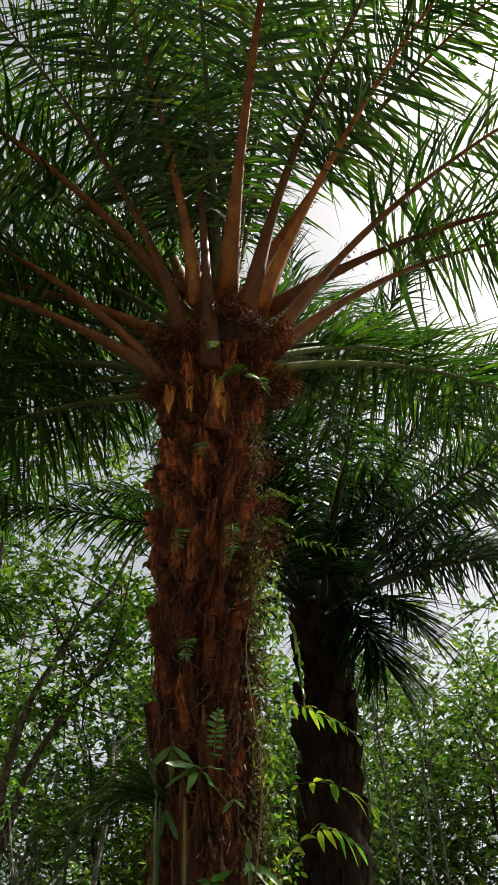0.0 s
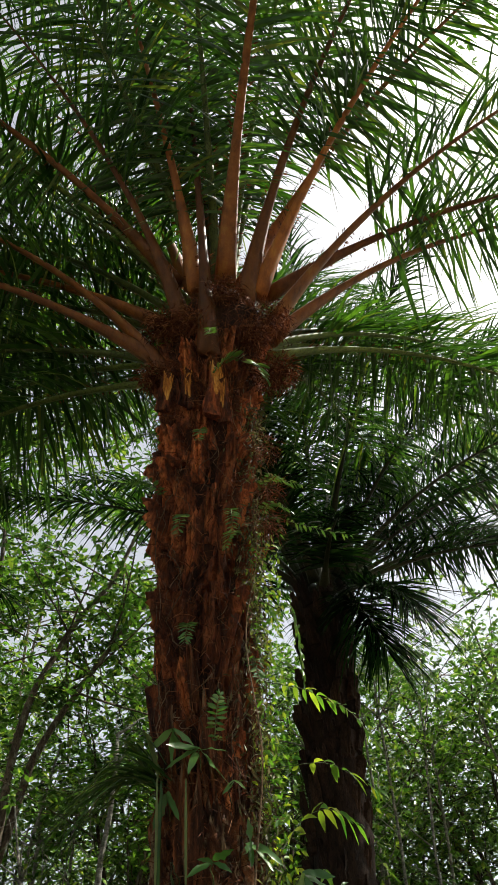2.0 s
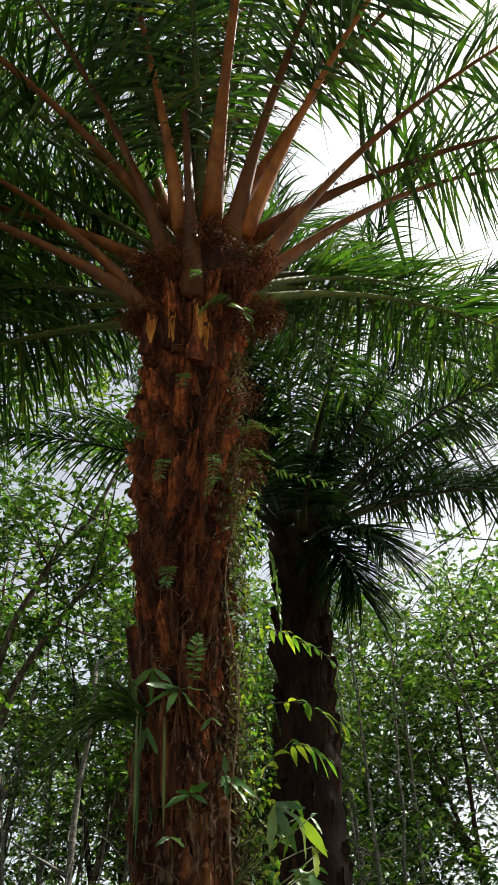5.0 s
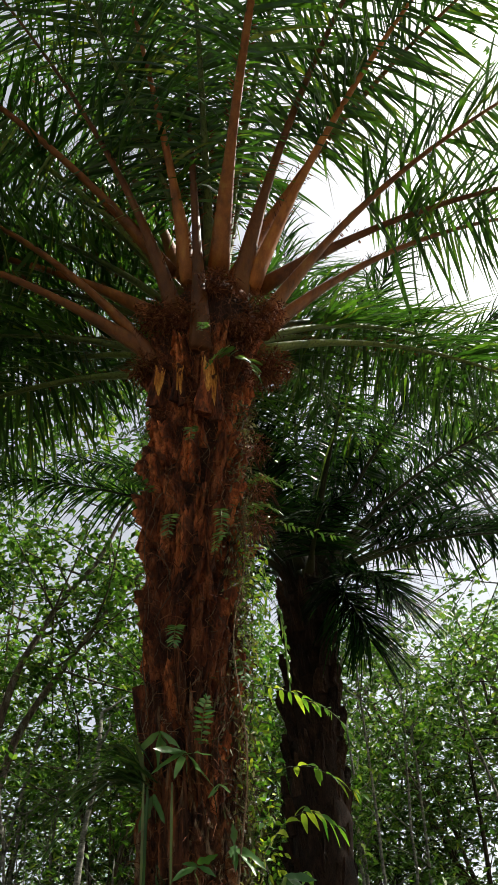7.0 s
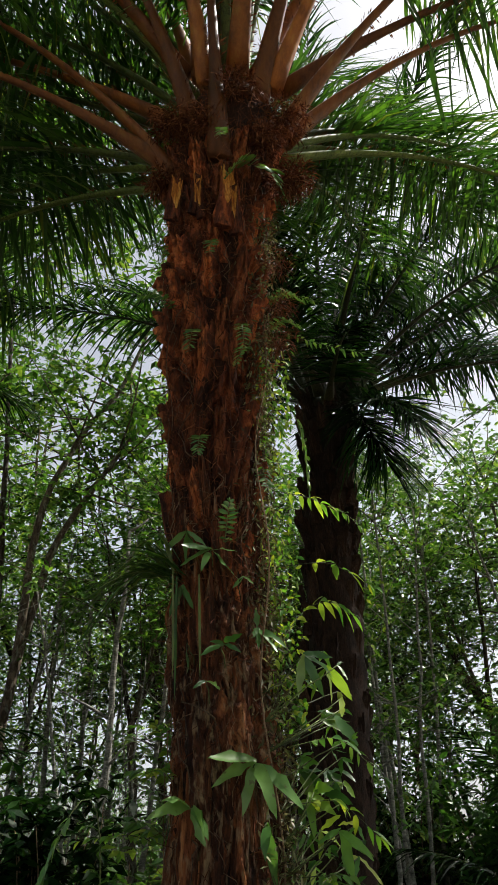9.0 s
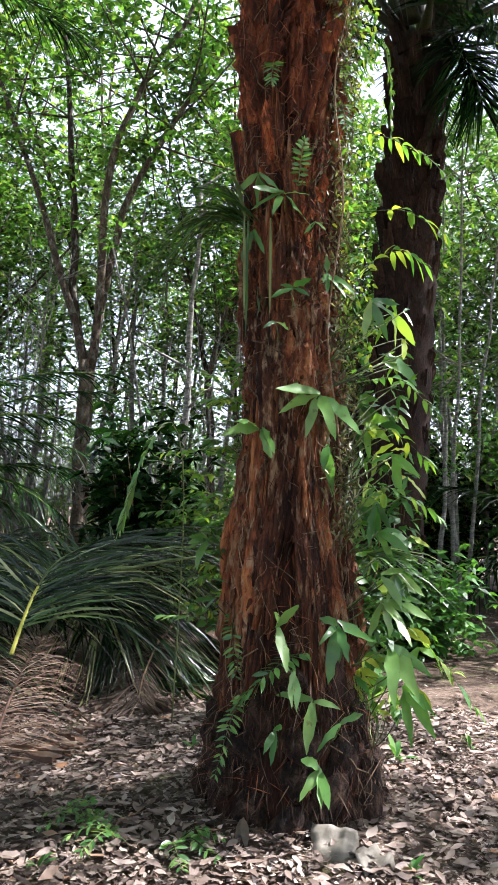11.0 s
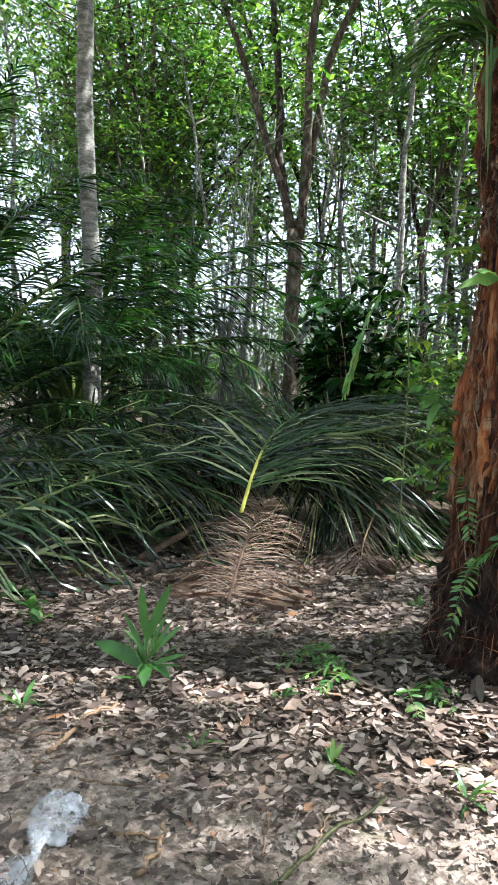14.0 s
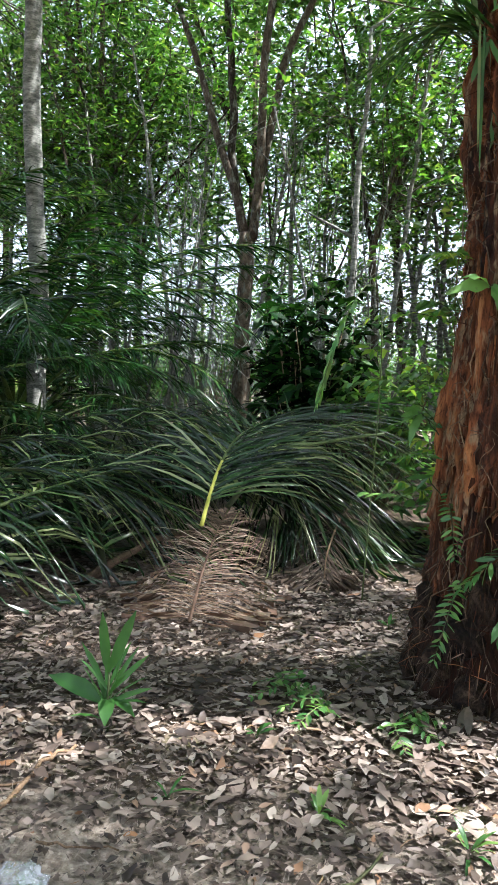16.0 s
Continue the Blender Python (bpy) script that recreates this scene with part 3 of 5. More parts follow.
def build_palm():
    g = np.random.default_rng(3)
    palm = holder("oil_palm", (0, 0, 0), "tall oil palm with rust-brown shaggy trunk and arching green fronds", "palm tree")
    zs = np.linspace(-0.12, 6.9, 60)
    a = np.linspace(0, 2 * np.pi, 40, endpoint=False)
    V, F = [], []
    for z in zs:
        c, r = palm_centre(z), palm_radius(z) - 0.035
        for t in a:
            rr = r * (1 + 0.05 * noise.noise(Vector((math.cos(t) * 5, math.sin(t) * 5, z * 1.6))) + 0.05 * noise.noise(Vector((math.cos(t) * 14, math.sin(t) * 14, z * 4))))
            V.append((c[0] + rr * math.cos(t), c[1] + rr * math.sin(t), z))
    n = len(a)
    F = [(i * n + j, i * n + (j + 1) % n, (i + 1) * n + (j + 1) % n, (i + 1) * n + j) for i in range(len(zs) - 1) for j in range(n)]
    F.append(tuple((len(zs) - 1) * n + j for j in range(n)))
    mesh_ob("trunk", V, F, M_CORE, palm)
    # fronds: azimuth, elevation, sag, height of the base, distance of the base from the axis, swing
    for i, (az, el, k, bz, r0, bend) in enumerate(FRONDS):
        b = (0.1 + r0 * math.cos(radians(az)), 3.66 + r0 * math.sin(radians(az)), bz)
        frond_parts(palm, b, az, el, k, 5.6, bend, g, count=75 if i in (10, 11) else 112, leaf_w=0.022, droop=0.6, single=i in (10, 11), stalk=M_PETIOLE_GREEN if i == 11 or i > 16 else None, start=0.30 if i < 17 else 0.16 if el > 64 else 0.36 if az < 0 else 0.2, rad=(0.05, 0.026, 0.005) if i == 11 or i > 16 else (0.08, 0.034, 0.006))
    # leaf bases in a spiral, weathered to long strips lower down
    boots = [boot_mesh(i, 0.095, 0.36, 0.12, 0.4, M_BOOT) for i in range(7)]
    strips = [boot_mesh(20 + i, (0.055, 0.085, 0.105, 0.07)[i % 4], (0.6, 1.0, 0.85, 0.7)[i % 4], (0.05, 0.07, 0.085, 0.06)[i % 4], 0.3, M_BARK_STRIP, 3 + i % 3, True) for i in range(12)]
    knobs = [knob_mesh(40 + i) for i in range(4)]
    i, z = 0, 0.02
    while z < 5.95:
        ang = i * 137.5 + g.normal() * 6
        if z < 0.5 or (z < 0.8 and i % 4 == 0):
            shared("root_knob", knobs[i % 4], on_trunk(ang, z, 0.03, 10 + g.normal() * 10, g.normal() * 20, (1.1 + 0.6 * g.random(), 1.1 + 0.6 * g.random(), 1.0 + 0.8 * g.random())), palm)
            z += 0.017
        elif z < 2.35:
            shared("bark_strip", strips[i % 12], on_trunk(ang, z, 0.044 - 0.012 * g.random(), taper(z) + g.normal() * 1.2, g.normal() * 2.2, (0.65 + 0.7 * g.random(), 0.8 + 0.5 * g.random(), (0.6 + 0.8 * g.random()) * (1.0 if z < 1.7 else 0.6))), palm)
            z += 0.028
        else:
            shared("leaf_base", boots[i % 7], on_trunk(ang, z, 0.05, 3 + min(3, g.normal() * 2.5), g.normal() * 4, (0.7 + 0.6 * g.random(), (0.6 + 0.6 * g.random()) * min(1.0, 0.4 + (z - 2.3) * 0.5), 0.75 + 0.6 * g.random())), palm)
            z += 0.036
        i += 1
    # fibre and thin roots all over the trunk, thicker in the crown
    n = 11500
    z = np.concatenate([g.uniform(0.1, 2.4, 1400), g.uniform(2.4, 6.0, 6600), g.uniform(5.2, 6.8, 3500)])
    a = g.uniform(0, 2 * np.pi, n)
    c = np.array([palm_centre(t) for t in z])
    out = np.stack([np.cos(a), np.sin(a), 0 * a], -1)
    tang = np.stack([-np.sin(a), np.cos(a), 0 * a], -1)
    B = c + out * (palm_radius(z) + 0.0 + 0.02 * g.random(n))[:, None]
    D = out * (0.1 + 0.5 * g.random(n))[:, None] + tang * g.normal(size=n)[:, None] * 0.7 + np.array((0, 0, 1)) * g.normal(size=n)[:, None] * 0.9
    L = 0.04 + 0.12 * g.random(n)
    v, f = blades(B, D, out, L, 0.0011 + 0.0014 * g.random(n), 0.45 * g.random(n), LOW_PROFILE, 0.4)
    mesh_ob("fibre", v, f, M_FIBRE, palm, kind="stuff")
    for i in range(95):
        z0, a0 = g.uniform(0.3, 5.0), radians(g.uniform(-170, -10))
        t = np.linspace(0, 1, 12)
        zz = z0 + t * g.uniform(-0.7, 0.7)
        aa = a0 + np.cumsum(g.normal(size=12)) * 0.10
        rr = palm_radius(zz) + 0.035 + 0.03 * np.sin(t * np.pi) * g.random()
        p = np.stack([np.array([palm_centre(q)[0] for q in zz]) + rr * np.cos(aa), PALM[1] + rr * np.sin(aa), zz], -1)
        v, f = tube(p, np.full(12, 0.0011 + 0.0024 * g.random() ** 2), 5)
        mesh_ob("hanging_root", v, f, M_STICK, palm)
    # ragged bark flakes that stand off, and a skirt of roots round the foot
    flakes = [boot_mesh(90 + i, 0.03 + 0.01 * i, 0.16 + 0.05 * i, 0.018, 0.35, M_BARK_STRIP, 4, True) for i in range(4)]
    for i in range(110):
        zz = g.uniform(0.45, 3.2)
        shared("bark_flake", flakes[i % 4], on_trunk(g.uniform(-200, 20), zz, 0.006 - 0.012 * g.random(), taper(zz) + g.normal() * 4, g.normal() * 6, (0.5 + 0.9 * g.random(), 0.8 + 0.6 * g.random(), 0.5 + 1.0 * g.random())), palm)
    n = 1900
    z = 0.02 + 0.72 * g.random(n) ** 1.3
    a = np.radians(g.uniform(-210, 30, n))
    out = np.stack([np.cos(a), np.sin(a), 0 * a], -1)
    B = np.array([palm_centre(t) for t in z]) + out * (palm_radius(z) + 0.03 * g.random(n))[:, None]
    D = out * (0.1 + 0.5 * g.random(n))[:, None] + np.stack([-np.sin(a), np.cos(a), 0 * a], -1) * g.normal(size=n)[:, None] * 0.35 - np.array((0, 0, 1)) * (0.3 + g.random(n))[:, None]
    v, f = blades(B, D, out, 0.03 + 0.11 * g.random(n), 0.001 + 0.002 * g.random(n), 0.25 * g.random(n), LOW_PROFILE, 0.4)
    v[:, 2] = np.maximum(v[:, 2], ground_height(v[:, 0], v[:, 1]) + 0.004)
    mesh_ob("root_skirt", v, f, M_DARK_FIBRE, palm, kind="stuff")
    for k, (x, y, z, w, h, az, lean) in enumerate(((-0.31, 3.41, 5.26, 0.04, 0.36, -70, 15), (-0.18, 3.35, 5.26, 0.026, 0.36, -60, 12), (-0.12, 3.34, 5.22, 0.02, 0.32, -115, 11), (0.01, 3.32, 5.10, 0.05, 0.52, -60, 10), (0.10, 3.33, 5.06, 0.03, 0.44, -105, 10))):
        stub_parts(palm, x, y, z, w, h, az, lean, 60 + k)
    for x, y, z, n, ln in ((0.50, 3.50, 5.78, 1500, 0.17), (0.48, 3.42, 6.35, 1300, 0.19), (-0.34, 3.40, 6.25, 1300, 0.17), (0.12, 3.28, 6.5, 1300, 0.18), (-0.10, 3.32, 6.15, 1000, 0.15), (0.32, 3.36, 6.05, 1000, 0.15), (-0.42, 3.62, 5.9, 900, 0.14)):
        tuft("dry_flower_head", palm, (x, y, z), n, ln, 0.0035, g, M_FIBRE)
    return palm


FRONDS = [
    (-144.7, 73.4, 7.8, 6.36, 0.36, -0.1), (-154.4, 52.8, 8.9, 6.95, 0.38, -1.1), (-175.4, 60.5, 8.7, 5.90, 0.38, -0.8),
    (-178.1, 45.3, 8.5, 6.04, 0.42, -0.5), (-118.2, 75.5, 7.1, 6.60, 0.38, 1.4), (-106.1, 87.4, 6.9, 5.78, 0.36, 2.7),
    (-82.7, 51.4, 8.3, 6.80, 0.32, 1.6), (-55.8, 70.8, 8.4, 6.50, 0.33, 0.9), (-40.8, 64.4, 7.3, 6.65, 0.40, -0.6),
    (-19.4, 58.5, 8.1, 6.33, 0.38, 0.1), (1.0, 53.2, 8.5, 6.43, 0.42, 0.8), (21.2, 35.4, 9.3, 6.37, 0.40, 1.5),
    (-7.9, 40.9, 8.7, 6.95, 0.40, 0.7), (174.5, 44.1, 8.4, 6.60, 0.38, -0.4), (-170.2, 80.8, 8.4, 6.95, 0.26, -0.2),
    (-33.7, 60.5, 8.0, 6.95, 0.20, 0.0), (-139.2, 86.6, 5.3, 6.90, 0.30, 2.9),
    (150.0, 34.0, 12.0, 6.05, 0.32, 1.0), (155.0, 62.0, 8.5, 6.8, 0.3, 0.0), (120.0, 70.0, 8.0, 6.85, 0.25, 0.0), (166.0, 78.0, 8.0, 6.9, 0.2, -1.0), (72.0, 62.0, 8.0, 6.8, 0.28, 0.5), (50.0, 70.0, 8.5, 6.85, 0.25, -0.5), (36.0, 52.0, 9.0, 6.6, 0.33, 0.4), (-165.0, 58.0, 10.0, 6.8, 0.25, 1.0), (95.0, 55.0, 9.0, 6.7, 0.35, -1.0),
    (150.0, 68.0, 8.0, 6.9, 0.25, 0.0), (75.0, 75.0, 8.0, 6.9, 0.22, 0.0), (-95.0, 66.0, 9.0, 6.9, 0.20, 0.0),
    (-128.0, 66.0, 9.0, 6.9, 0.20, 1.0), (-68.0, 74.0, 8.5, 6.9, 0.18, -1.0), (-110.0, 82.0, 8.0, 6.95, 0.12, -1.0),
    (84.0, 64.0, 6.0, 6.8, 0.3, 0.5), (66.0, 54.0, 6.5, 6.6, 0.34, 0.0), (104.0, 58.0, 6.0, 6.7, 0.3, -0.6), (48.0, 60.0, 7.0, 6.7, 0.3, 0.4), (92.0, 74.0, 6.0, 6.9, 0.2, 1.0),
    (140.0, 58.0, 9.0, 6.6, 0.3, 0.5), (162.0, 50.0, 9.0, 6.5, 0.32, -0.4), (128.0, 46.0, 10.0, 6.4, 0.34, 0.0), (172.0, 56.0, 9.0, 6.7, 0.28, 0.6), (146.0, 40.0, 9.0, 6.3, 0.34, 0.3), (160.0, 40.0, 9.0, 6.2, 0.34, 0.0), (150.0, 46.0, 9.0, 6.3, 0.34, 0.6),
    (28.0, 46.0, 9.0, 6.5, 0.34, 0.4), (42.0, 52.0, 10.0, 6.5, 0.34, 0.0), (58.0, 46.0, 9.0, 6.6, 0.35, 0.5), (80.0, 44.0, 10.0, 6.4, 0.34, -0.5), (112.0, 60.0, 8.0, 6.7, 0.3, 0.3), (178.0, 66.0, 9.0, 6.8, 0.24, 0.0),
    (-80.0, 85.0, 7.0, 6.95, 0.10, 1.0), (-50.0, 80.0, 8.0, 6.95, 0.12, 0.6), (170.0, 70.0, 9.0, 6.9, 0.2, 0.3), (-140.0, 74.0, 8.6, 6.95, 0.15, 1.4),
]
build_palm()


# ---------------- other palms ----------------
def other_palm(place, height, radius, fronds, seed, label, leaf=None, length=5.0, count=70, extra=(), trunk=True, els=(10, 80), lean=0.0, planes=28.0, leaf_len=0.75, sag=11.0, stalk=None):
    g = np.random.default_rng(seed)
    palm = holder("oil_palm", place, label, "palm tree")
    if trunk:
        z = np.linspace(-0.1, height, 40)
        pts = np.stack([lean * z + 0.04 * np.sin(z * 0.7), 0.04 * np.cos(z * 0.9), z], -1)
        v, f = tube(pts, np.interp(z, [0, 0.5, height * 0.6, height], [radius * 1.5, radius * 1.1, radius, radius * 0.9]), 18, 1.0, 0.05, seed=seed)
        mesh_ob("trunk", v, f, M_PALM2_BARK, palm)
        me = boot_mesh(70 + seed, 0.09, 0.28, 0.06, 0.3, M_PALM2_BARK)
        for i in range(150):
            zz = 0.3 + (height - 0.15) * i / 150
            a = radians(i * 137.5)
            rr = radius * 0.98
            shared("leaf_base", me, Matrix.Translation((lean * zz + rr * math.cos(a), rr * math.sin(a), zz)) @ Matrix.Rotation(a - math.pi / 2, 4, "Z") @ Matrix.Rotation(radians(-4 - 6 * g.random() - 14 * max(0.0, zz - height + 0.9)), 4, "X") @ Matrix.Diagonal((1, 0.6 + 0.5 * g.random(), 0.8 + 0.5 * g.random(), 1)), palm)
    rows = list(extra)
    for i in range(fronds):
        t = i / max(fronds - 1, 1)
        rows.append((i * 137.5 + g.normal() * 8 + seed * 31, els[0] + (els[1] - els[0]) * t + g.normal() * 4, sag * (1 - 0.27 * t), g.normal() * 1.5, length * (0.85 + 0.25 * g.random())))
    for az, el, k, bend, ln in rows:
        b = (lean * height + radius * 0.8 * math.cos(radians(az)), radius * 0.8 * math.sin(radians(az)), height - 0.1 + 0.5 * max(el, 0) / 80)
        frond_parts(palm, b, az, el, k, ln, bend, g, (0.07, 0.03, 0.005), count, leaf_len, 0.02, 0.2, leaf or M_PALM_LEAF, stalk or M_PETIOLE_GREEN, 0.45, planes, False)
    return palm


other_palm((1.0, 8.0, 0.0), 6.7, 0.29, 14, 2, "dark oil palm behind the first with long arching fronds", M_PALM_SHADED, length=5.0, lean=0.055, count=110, els=(40, 84), stalk=M_PETIOLE_DARK,
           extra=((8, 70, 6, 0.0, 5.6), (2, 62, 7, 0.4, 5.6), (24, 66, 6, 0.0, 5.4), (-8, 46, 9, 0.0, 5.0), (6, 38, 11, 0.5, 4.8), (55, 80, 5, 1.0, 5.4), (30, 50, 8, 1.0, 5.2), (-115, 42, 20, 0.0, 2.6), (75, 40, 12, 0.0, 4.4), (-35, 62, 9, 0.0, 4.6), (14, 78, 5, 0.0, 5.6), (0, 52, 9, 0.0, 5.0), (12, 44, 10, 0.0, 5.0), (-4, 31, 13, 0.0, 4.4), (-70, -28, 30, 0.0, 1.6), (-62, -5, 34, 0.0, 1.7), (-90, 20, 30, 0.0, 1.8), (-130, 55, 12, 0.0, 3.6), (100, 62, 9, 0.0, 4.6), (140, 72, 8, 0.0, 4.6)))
other_palm((-7.1, 6.6, 0.0), 7.4, 0.26, 22, 4, "oil palm at the clearing's edge with long dark fronds", M_PALM_SHADED, 5.4, 95, els=(42, 84), leaf_len=0.9, extra=((8, 48, 6, 0.5, 6.6), (-4, 58, 7, 1.0, 6.8)))
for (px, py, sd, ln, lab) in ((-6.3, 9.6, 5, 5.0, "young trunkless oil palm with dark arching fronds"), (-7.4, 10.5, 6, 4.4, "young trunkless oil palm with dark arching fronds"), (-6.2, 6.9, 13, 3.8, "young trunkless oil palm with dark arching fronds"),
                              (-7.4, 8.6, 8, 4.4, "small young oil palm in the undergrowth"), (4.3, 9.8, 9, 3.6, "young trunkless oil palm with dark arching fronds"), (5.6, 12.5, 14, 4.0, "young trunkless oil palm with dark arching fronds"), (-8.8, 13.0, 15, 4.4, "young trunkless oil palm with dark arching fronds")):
    other_palm((px, py, 0.0), 0.3, 0.10, 12, sd, lab, M_PALM_SHADED, ln, 46, ((4, 76, 22, 0.0, 0.98 * ln), (-12, 62, 25, 0.0, 0.82 * ln), (18, 70, 22, 2.0, 0.9 * ln), (-4, 42, 24, 0.0, 0.8 * ln)), False, (32, 78), planes=9.0, leaf_len=0.55, sag=25.0)
other_palm((-6.25, 9.75, 0.0), 0.3, 0.10, 9, 16, "young trunkless oil palm with long dark arching fronds", M_PALM_SHADED, 4.6, 60,
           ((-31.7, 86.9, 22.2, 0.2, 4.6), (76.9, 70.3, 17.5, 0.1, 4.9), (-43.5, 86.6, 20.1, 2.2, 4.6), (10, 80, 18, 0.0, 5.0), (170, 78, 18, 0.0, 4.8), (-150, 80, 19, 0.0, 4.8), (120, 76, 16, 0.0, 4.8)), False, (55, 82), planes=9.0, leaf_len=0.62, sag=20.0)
other_palm((-8.4, 9.2, 0.0), 0.9, 0.12, 10, 17, "young oil palm with long dark arching fronds", M_PALM_SHADED, 5.2, 60, ((-25.7, 86.9, 20.3, -1.6, 5.6), (-12, 78, 17, 0.0, 5.4), (30, 80, 16, 0.0, 5.4)), True, (50, 84), planes=9.0, leaf_len=0.65, sag=18.0)


# ---------------- rubber trees ----------------
def limb_line(a, b, n, wob, g):
    t = np.linspace(0, 1, n)[:, None]
    p = np.asarray(a) + (np.asarray(b) - np.asarray(a)) * t
    w = np.cumsum(g.normal(size=(n, 3)), 0)
    w -= w[0] + (w[-1] - w[0]) * t
    return p + wob * w * (1, 1, 0.3)


def leaf_cloud(centres, spread, per, g, size=0.13):
    """Sprays of three-leaved stalks round each twig end."""
    n = len(centres) * per
    c = np.repeat(centres, per, 0) + g.normal(size=(n, 3)) * np.asarray(spread)
    a = g.uniform(0, 2 * np.pi, n)
    B, D, N = [], [], []
    for k in (-0.75, 0.0, 0.75):
        B.append(c)
        D.append(np.stack([np.cos(a + k), np.sin(a + k), -0.25 + 0.35 * g.normal(size=n)], -1))
        N.append(np.stack([g.normal(size=n) * 0.45, g.normal(size=n) * 0.45, np.ones(n)], -1))
    B, D, N = np.concatenate(B), unit(np.concatenate(D)), np.concatenate(N)
    L = (size * (0.7 + 0.6 * g.random(len(B))))[:, None]
    S = unit(np.cross(D, N))
    N = np.cross(S, D)
    mid = B + D * L * 0.45 + N * L * 0.05
    V = np.stack([B, mid - S * L * 0.21, B + D * L - N * L * 0.08, mid + S * L * 0.21], 1).reshape(-1, 3)
    return V, np.arange(len(V)).reshape(-1, 4)


def rubber_tree(place, height, radius, seed, label, forks=None, bark=None, per=26, clear=0.4, width=2.4, twigs=60, leaf=0.14, low=5):
    """Slim trunk, forked limbs, and a crown of leaf sprays on twigs."""
    g = np.random.default_rng(seed)
    tree = holder("rubber_tree", place, label, "tree")
    bark = bark or M_RUBBER_BARK
    if forks is None:
        top = np.array((g.normal() * 0.4, g.normal() * 0.4, height * 0.36))
        forks = (top, [top + np.array((g.normal() * 1.3, g.normal() * 1.3, height * (0.34 + 0.28 * g.random()))) for _ in range(4)])
    stem_top, ends = np.asarray(forks[0]), [np.asarray(e) for e in forks[1]]
    p = limb_line((0, 0, -0.1), stem_top, 14, 0.012 * height / 6, g)
    v, f = tube(p, np.linspace(radius, radius * 0.8, 14), 12, 1, 0.03, seed=seed)
    mesh_ob("trunk", v, f, bark, tree)
    tips = []
    for e in ends:
        if e.ndim == 2:
            t, ctl = np.linspace(0, 1, 20), np.linspace(0, 1, len(e))
            p = np.stack([np.interp(t, ctl, e[:, i]) for i in range(3)], -1)
            p[1:-1] = (p[:-2] + 2 * p[1:-1] + p[2:]) / 4 + 0.012 * g.normal(size=(18, 3))
        else:
            p = limb_line(stem_top - (0, 0, 0.05), e, 12, 0.03, g)
        v, f = tube(p, np.linspace(radius * 0.55, radius * 0.18, len(p)), 8, 1, 0.03, seed=seed)
        mesh_ob("limb", v, f, bark, tree)
        tips.append(p[low:])
    tips = np.concatenate(tips)
    src = tips[g.integers(0, len(tips), twigs)]
    d = g.normal(size=(twigs, 3)) * (width, width, width * 0.55)
    d[:, 2] += 0.2
    parts, ends2 = [], []
    for s0, dd in zip(src, d):
        p = limb_line(s0, s0 + dd, 5, 0.05, g)
        parts.append(tube(p, np.linspace(radius * 0.16, 0.006, 5), 4))
        ends2 += [p[2], p[3], p[4]]
    v, f = merge(parts)
    mesh_ob("branchwork", v, f, bark, tree, kind="stuff")
    ends2 = np.array(ends2)
    ends2[:, 2] = np.maximum(ends2[:, 2], height * clear)
    v, f = leaf_cloud(ends2, (0.24, 0.24, 0.15), per, g, leaf)
    mesh_ob("crown", v, f, M_RUBBER, tree, kind="stuff")
    return tree


# the forked tree and the pale straight one
FORKS = [[(-0.05, 0, 3.7), (-0.2, 0, 4.4), (-0.51, 0.1, 5.1), (-0.94, 0.2, 6.5), (-1.52, 0.3, 8.0), (-2.6, 0.5, 10.5), (-3.4, 0.6, 12.4), (-3.9, 0.6, 14.5)],
         [(-0.06, 0, 3.75), (-0.31, 0.1, 4.72), (-0.44, 0.3, 6.5), (-0.61, 0.4, 7.9), (-0.9, 0.6, 10.6), (-1.2, 0.7, 13), (-1.3, 0.7, 15)],
         [(0.06, 0, 3.75), (0.15, 0, 4.9), (0.18, -0.1, 6.7), (0.38, -0.1, 7.8), (1.0, 0.0, 9.2), (1.6, 0.0, 10.0), (2.1, 0.0, 11.8), (2.3, 0.0, 14)],
         [(0.03, 0, 3.7), (0.08, 0.1, 4.4), (0.35, 0.1, 5.7), (0.45, 0.1, 6.6), (0.82, 0.2, 7.3), (1.1, 0.2, 7.8), (1.65, 0.2, 8.8), (2.5, 0.3, 10.0), (3.1, 0.3, 11.6), (3.3, 0.2, 13.6)]]
rubber_tree((-3.46, 12.0, 0.0), 15.5, 0.142, 21, "forked rubber tree with brown mottled bark", (np.array((-0.06, 0.0, 3.85)), FORKS), per=14, twigs=115, low=10, leaf=0.15, width=1.5, clear=0.44)
rubber_tree((-5.47, 8.85, 0.0), 11.5, 0.13, 22, "straight rubber tree with pale grey mottled bark", (np.array((-0.06, 0.0, 7.6)), [np.array((-0.9, 0.3, 13.0)), np.array((0.9, -0.2, 13.4)), np.array((-0.2, 1.0, 13.8))]), M_GREY_BARK, clear=0.55, per=16, twigs=90, leaf=0.15)
proto = [rubber_tree((-9.5 + 0.5 * i, 15.0 + i, 0.0), 10.0 + i * 0.8, 0.075 + 0.01 * i, 30 + i, "slim rubber tree in the plantation behind", clear=0.24, width=1.5, twigs=64, per=13, leaf=0.135, low=1) for i in range(4)]
g = np.random.default_rng(5)
for o in proto:
    tagged(o, group="rubber trees of the plantation")
spots = []
for row in range(3):
    for col in range(-9, 10):
        if g.random() < 0.5:
            continue
        x, y = col * 3.3 + g.normal() * 0.8 - 1.5, 14.8 + row * 3.8 + g.normal() * 0.8
        if abs(x + 1.0) < 4.5 + y * 0.62 and not (abs(x + 3.46) < 1.2 and y < 15):
            spots.append((x, y))
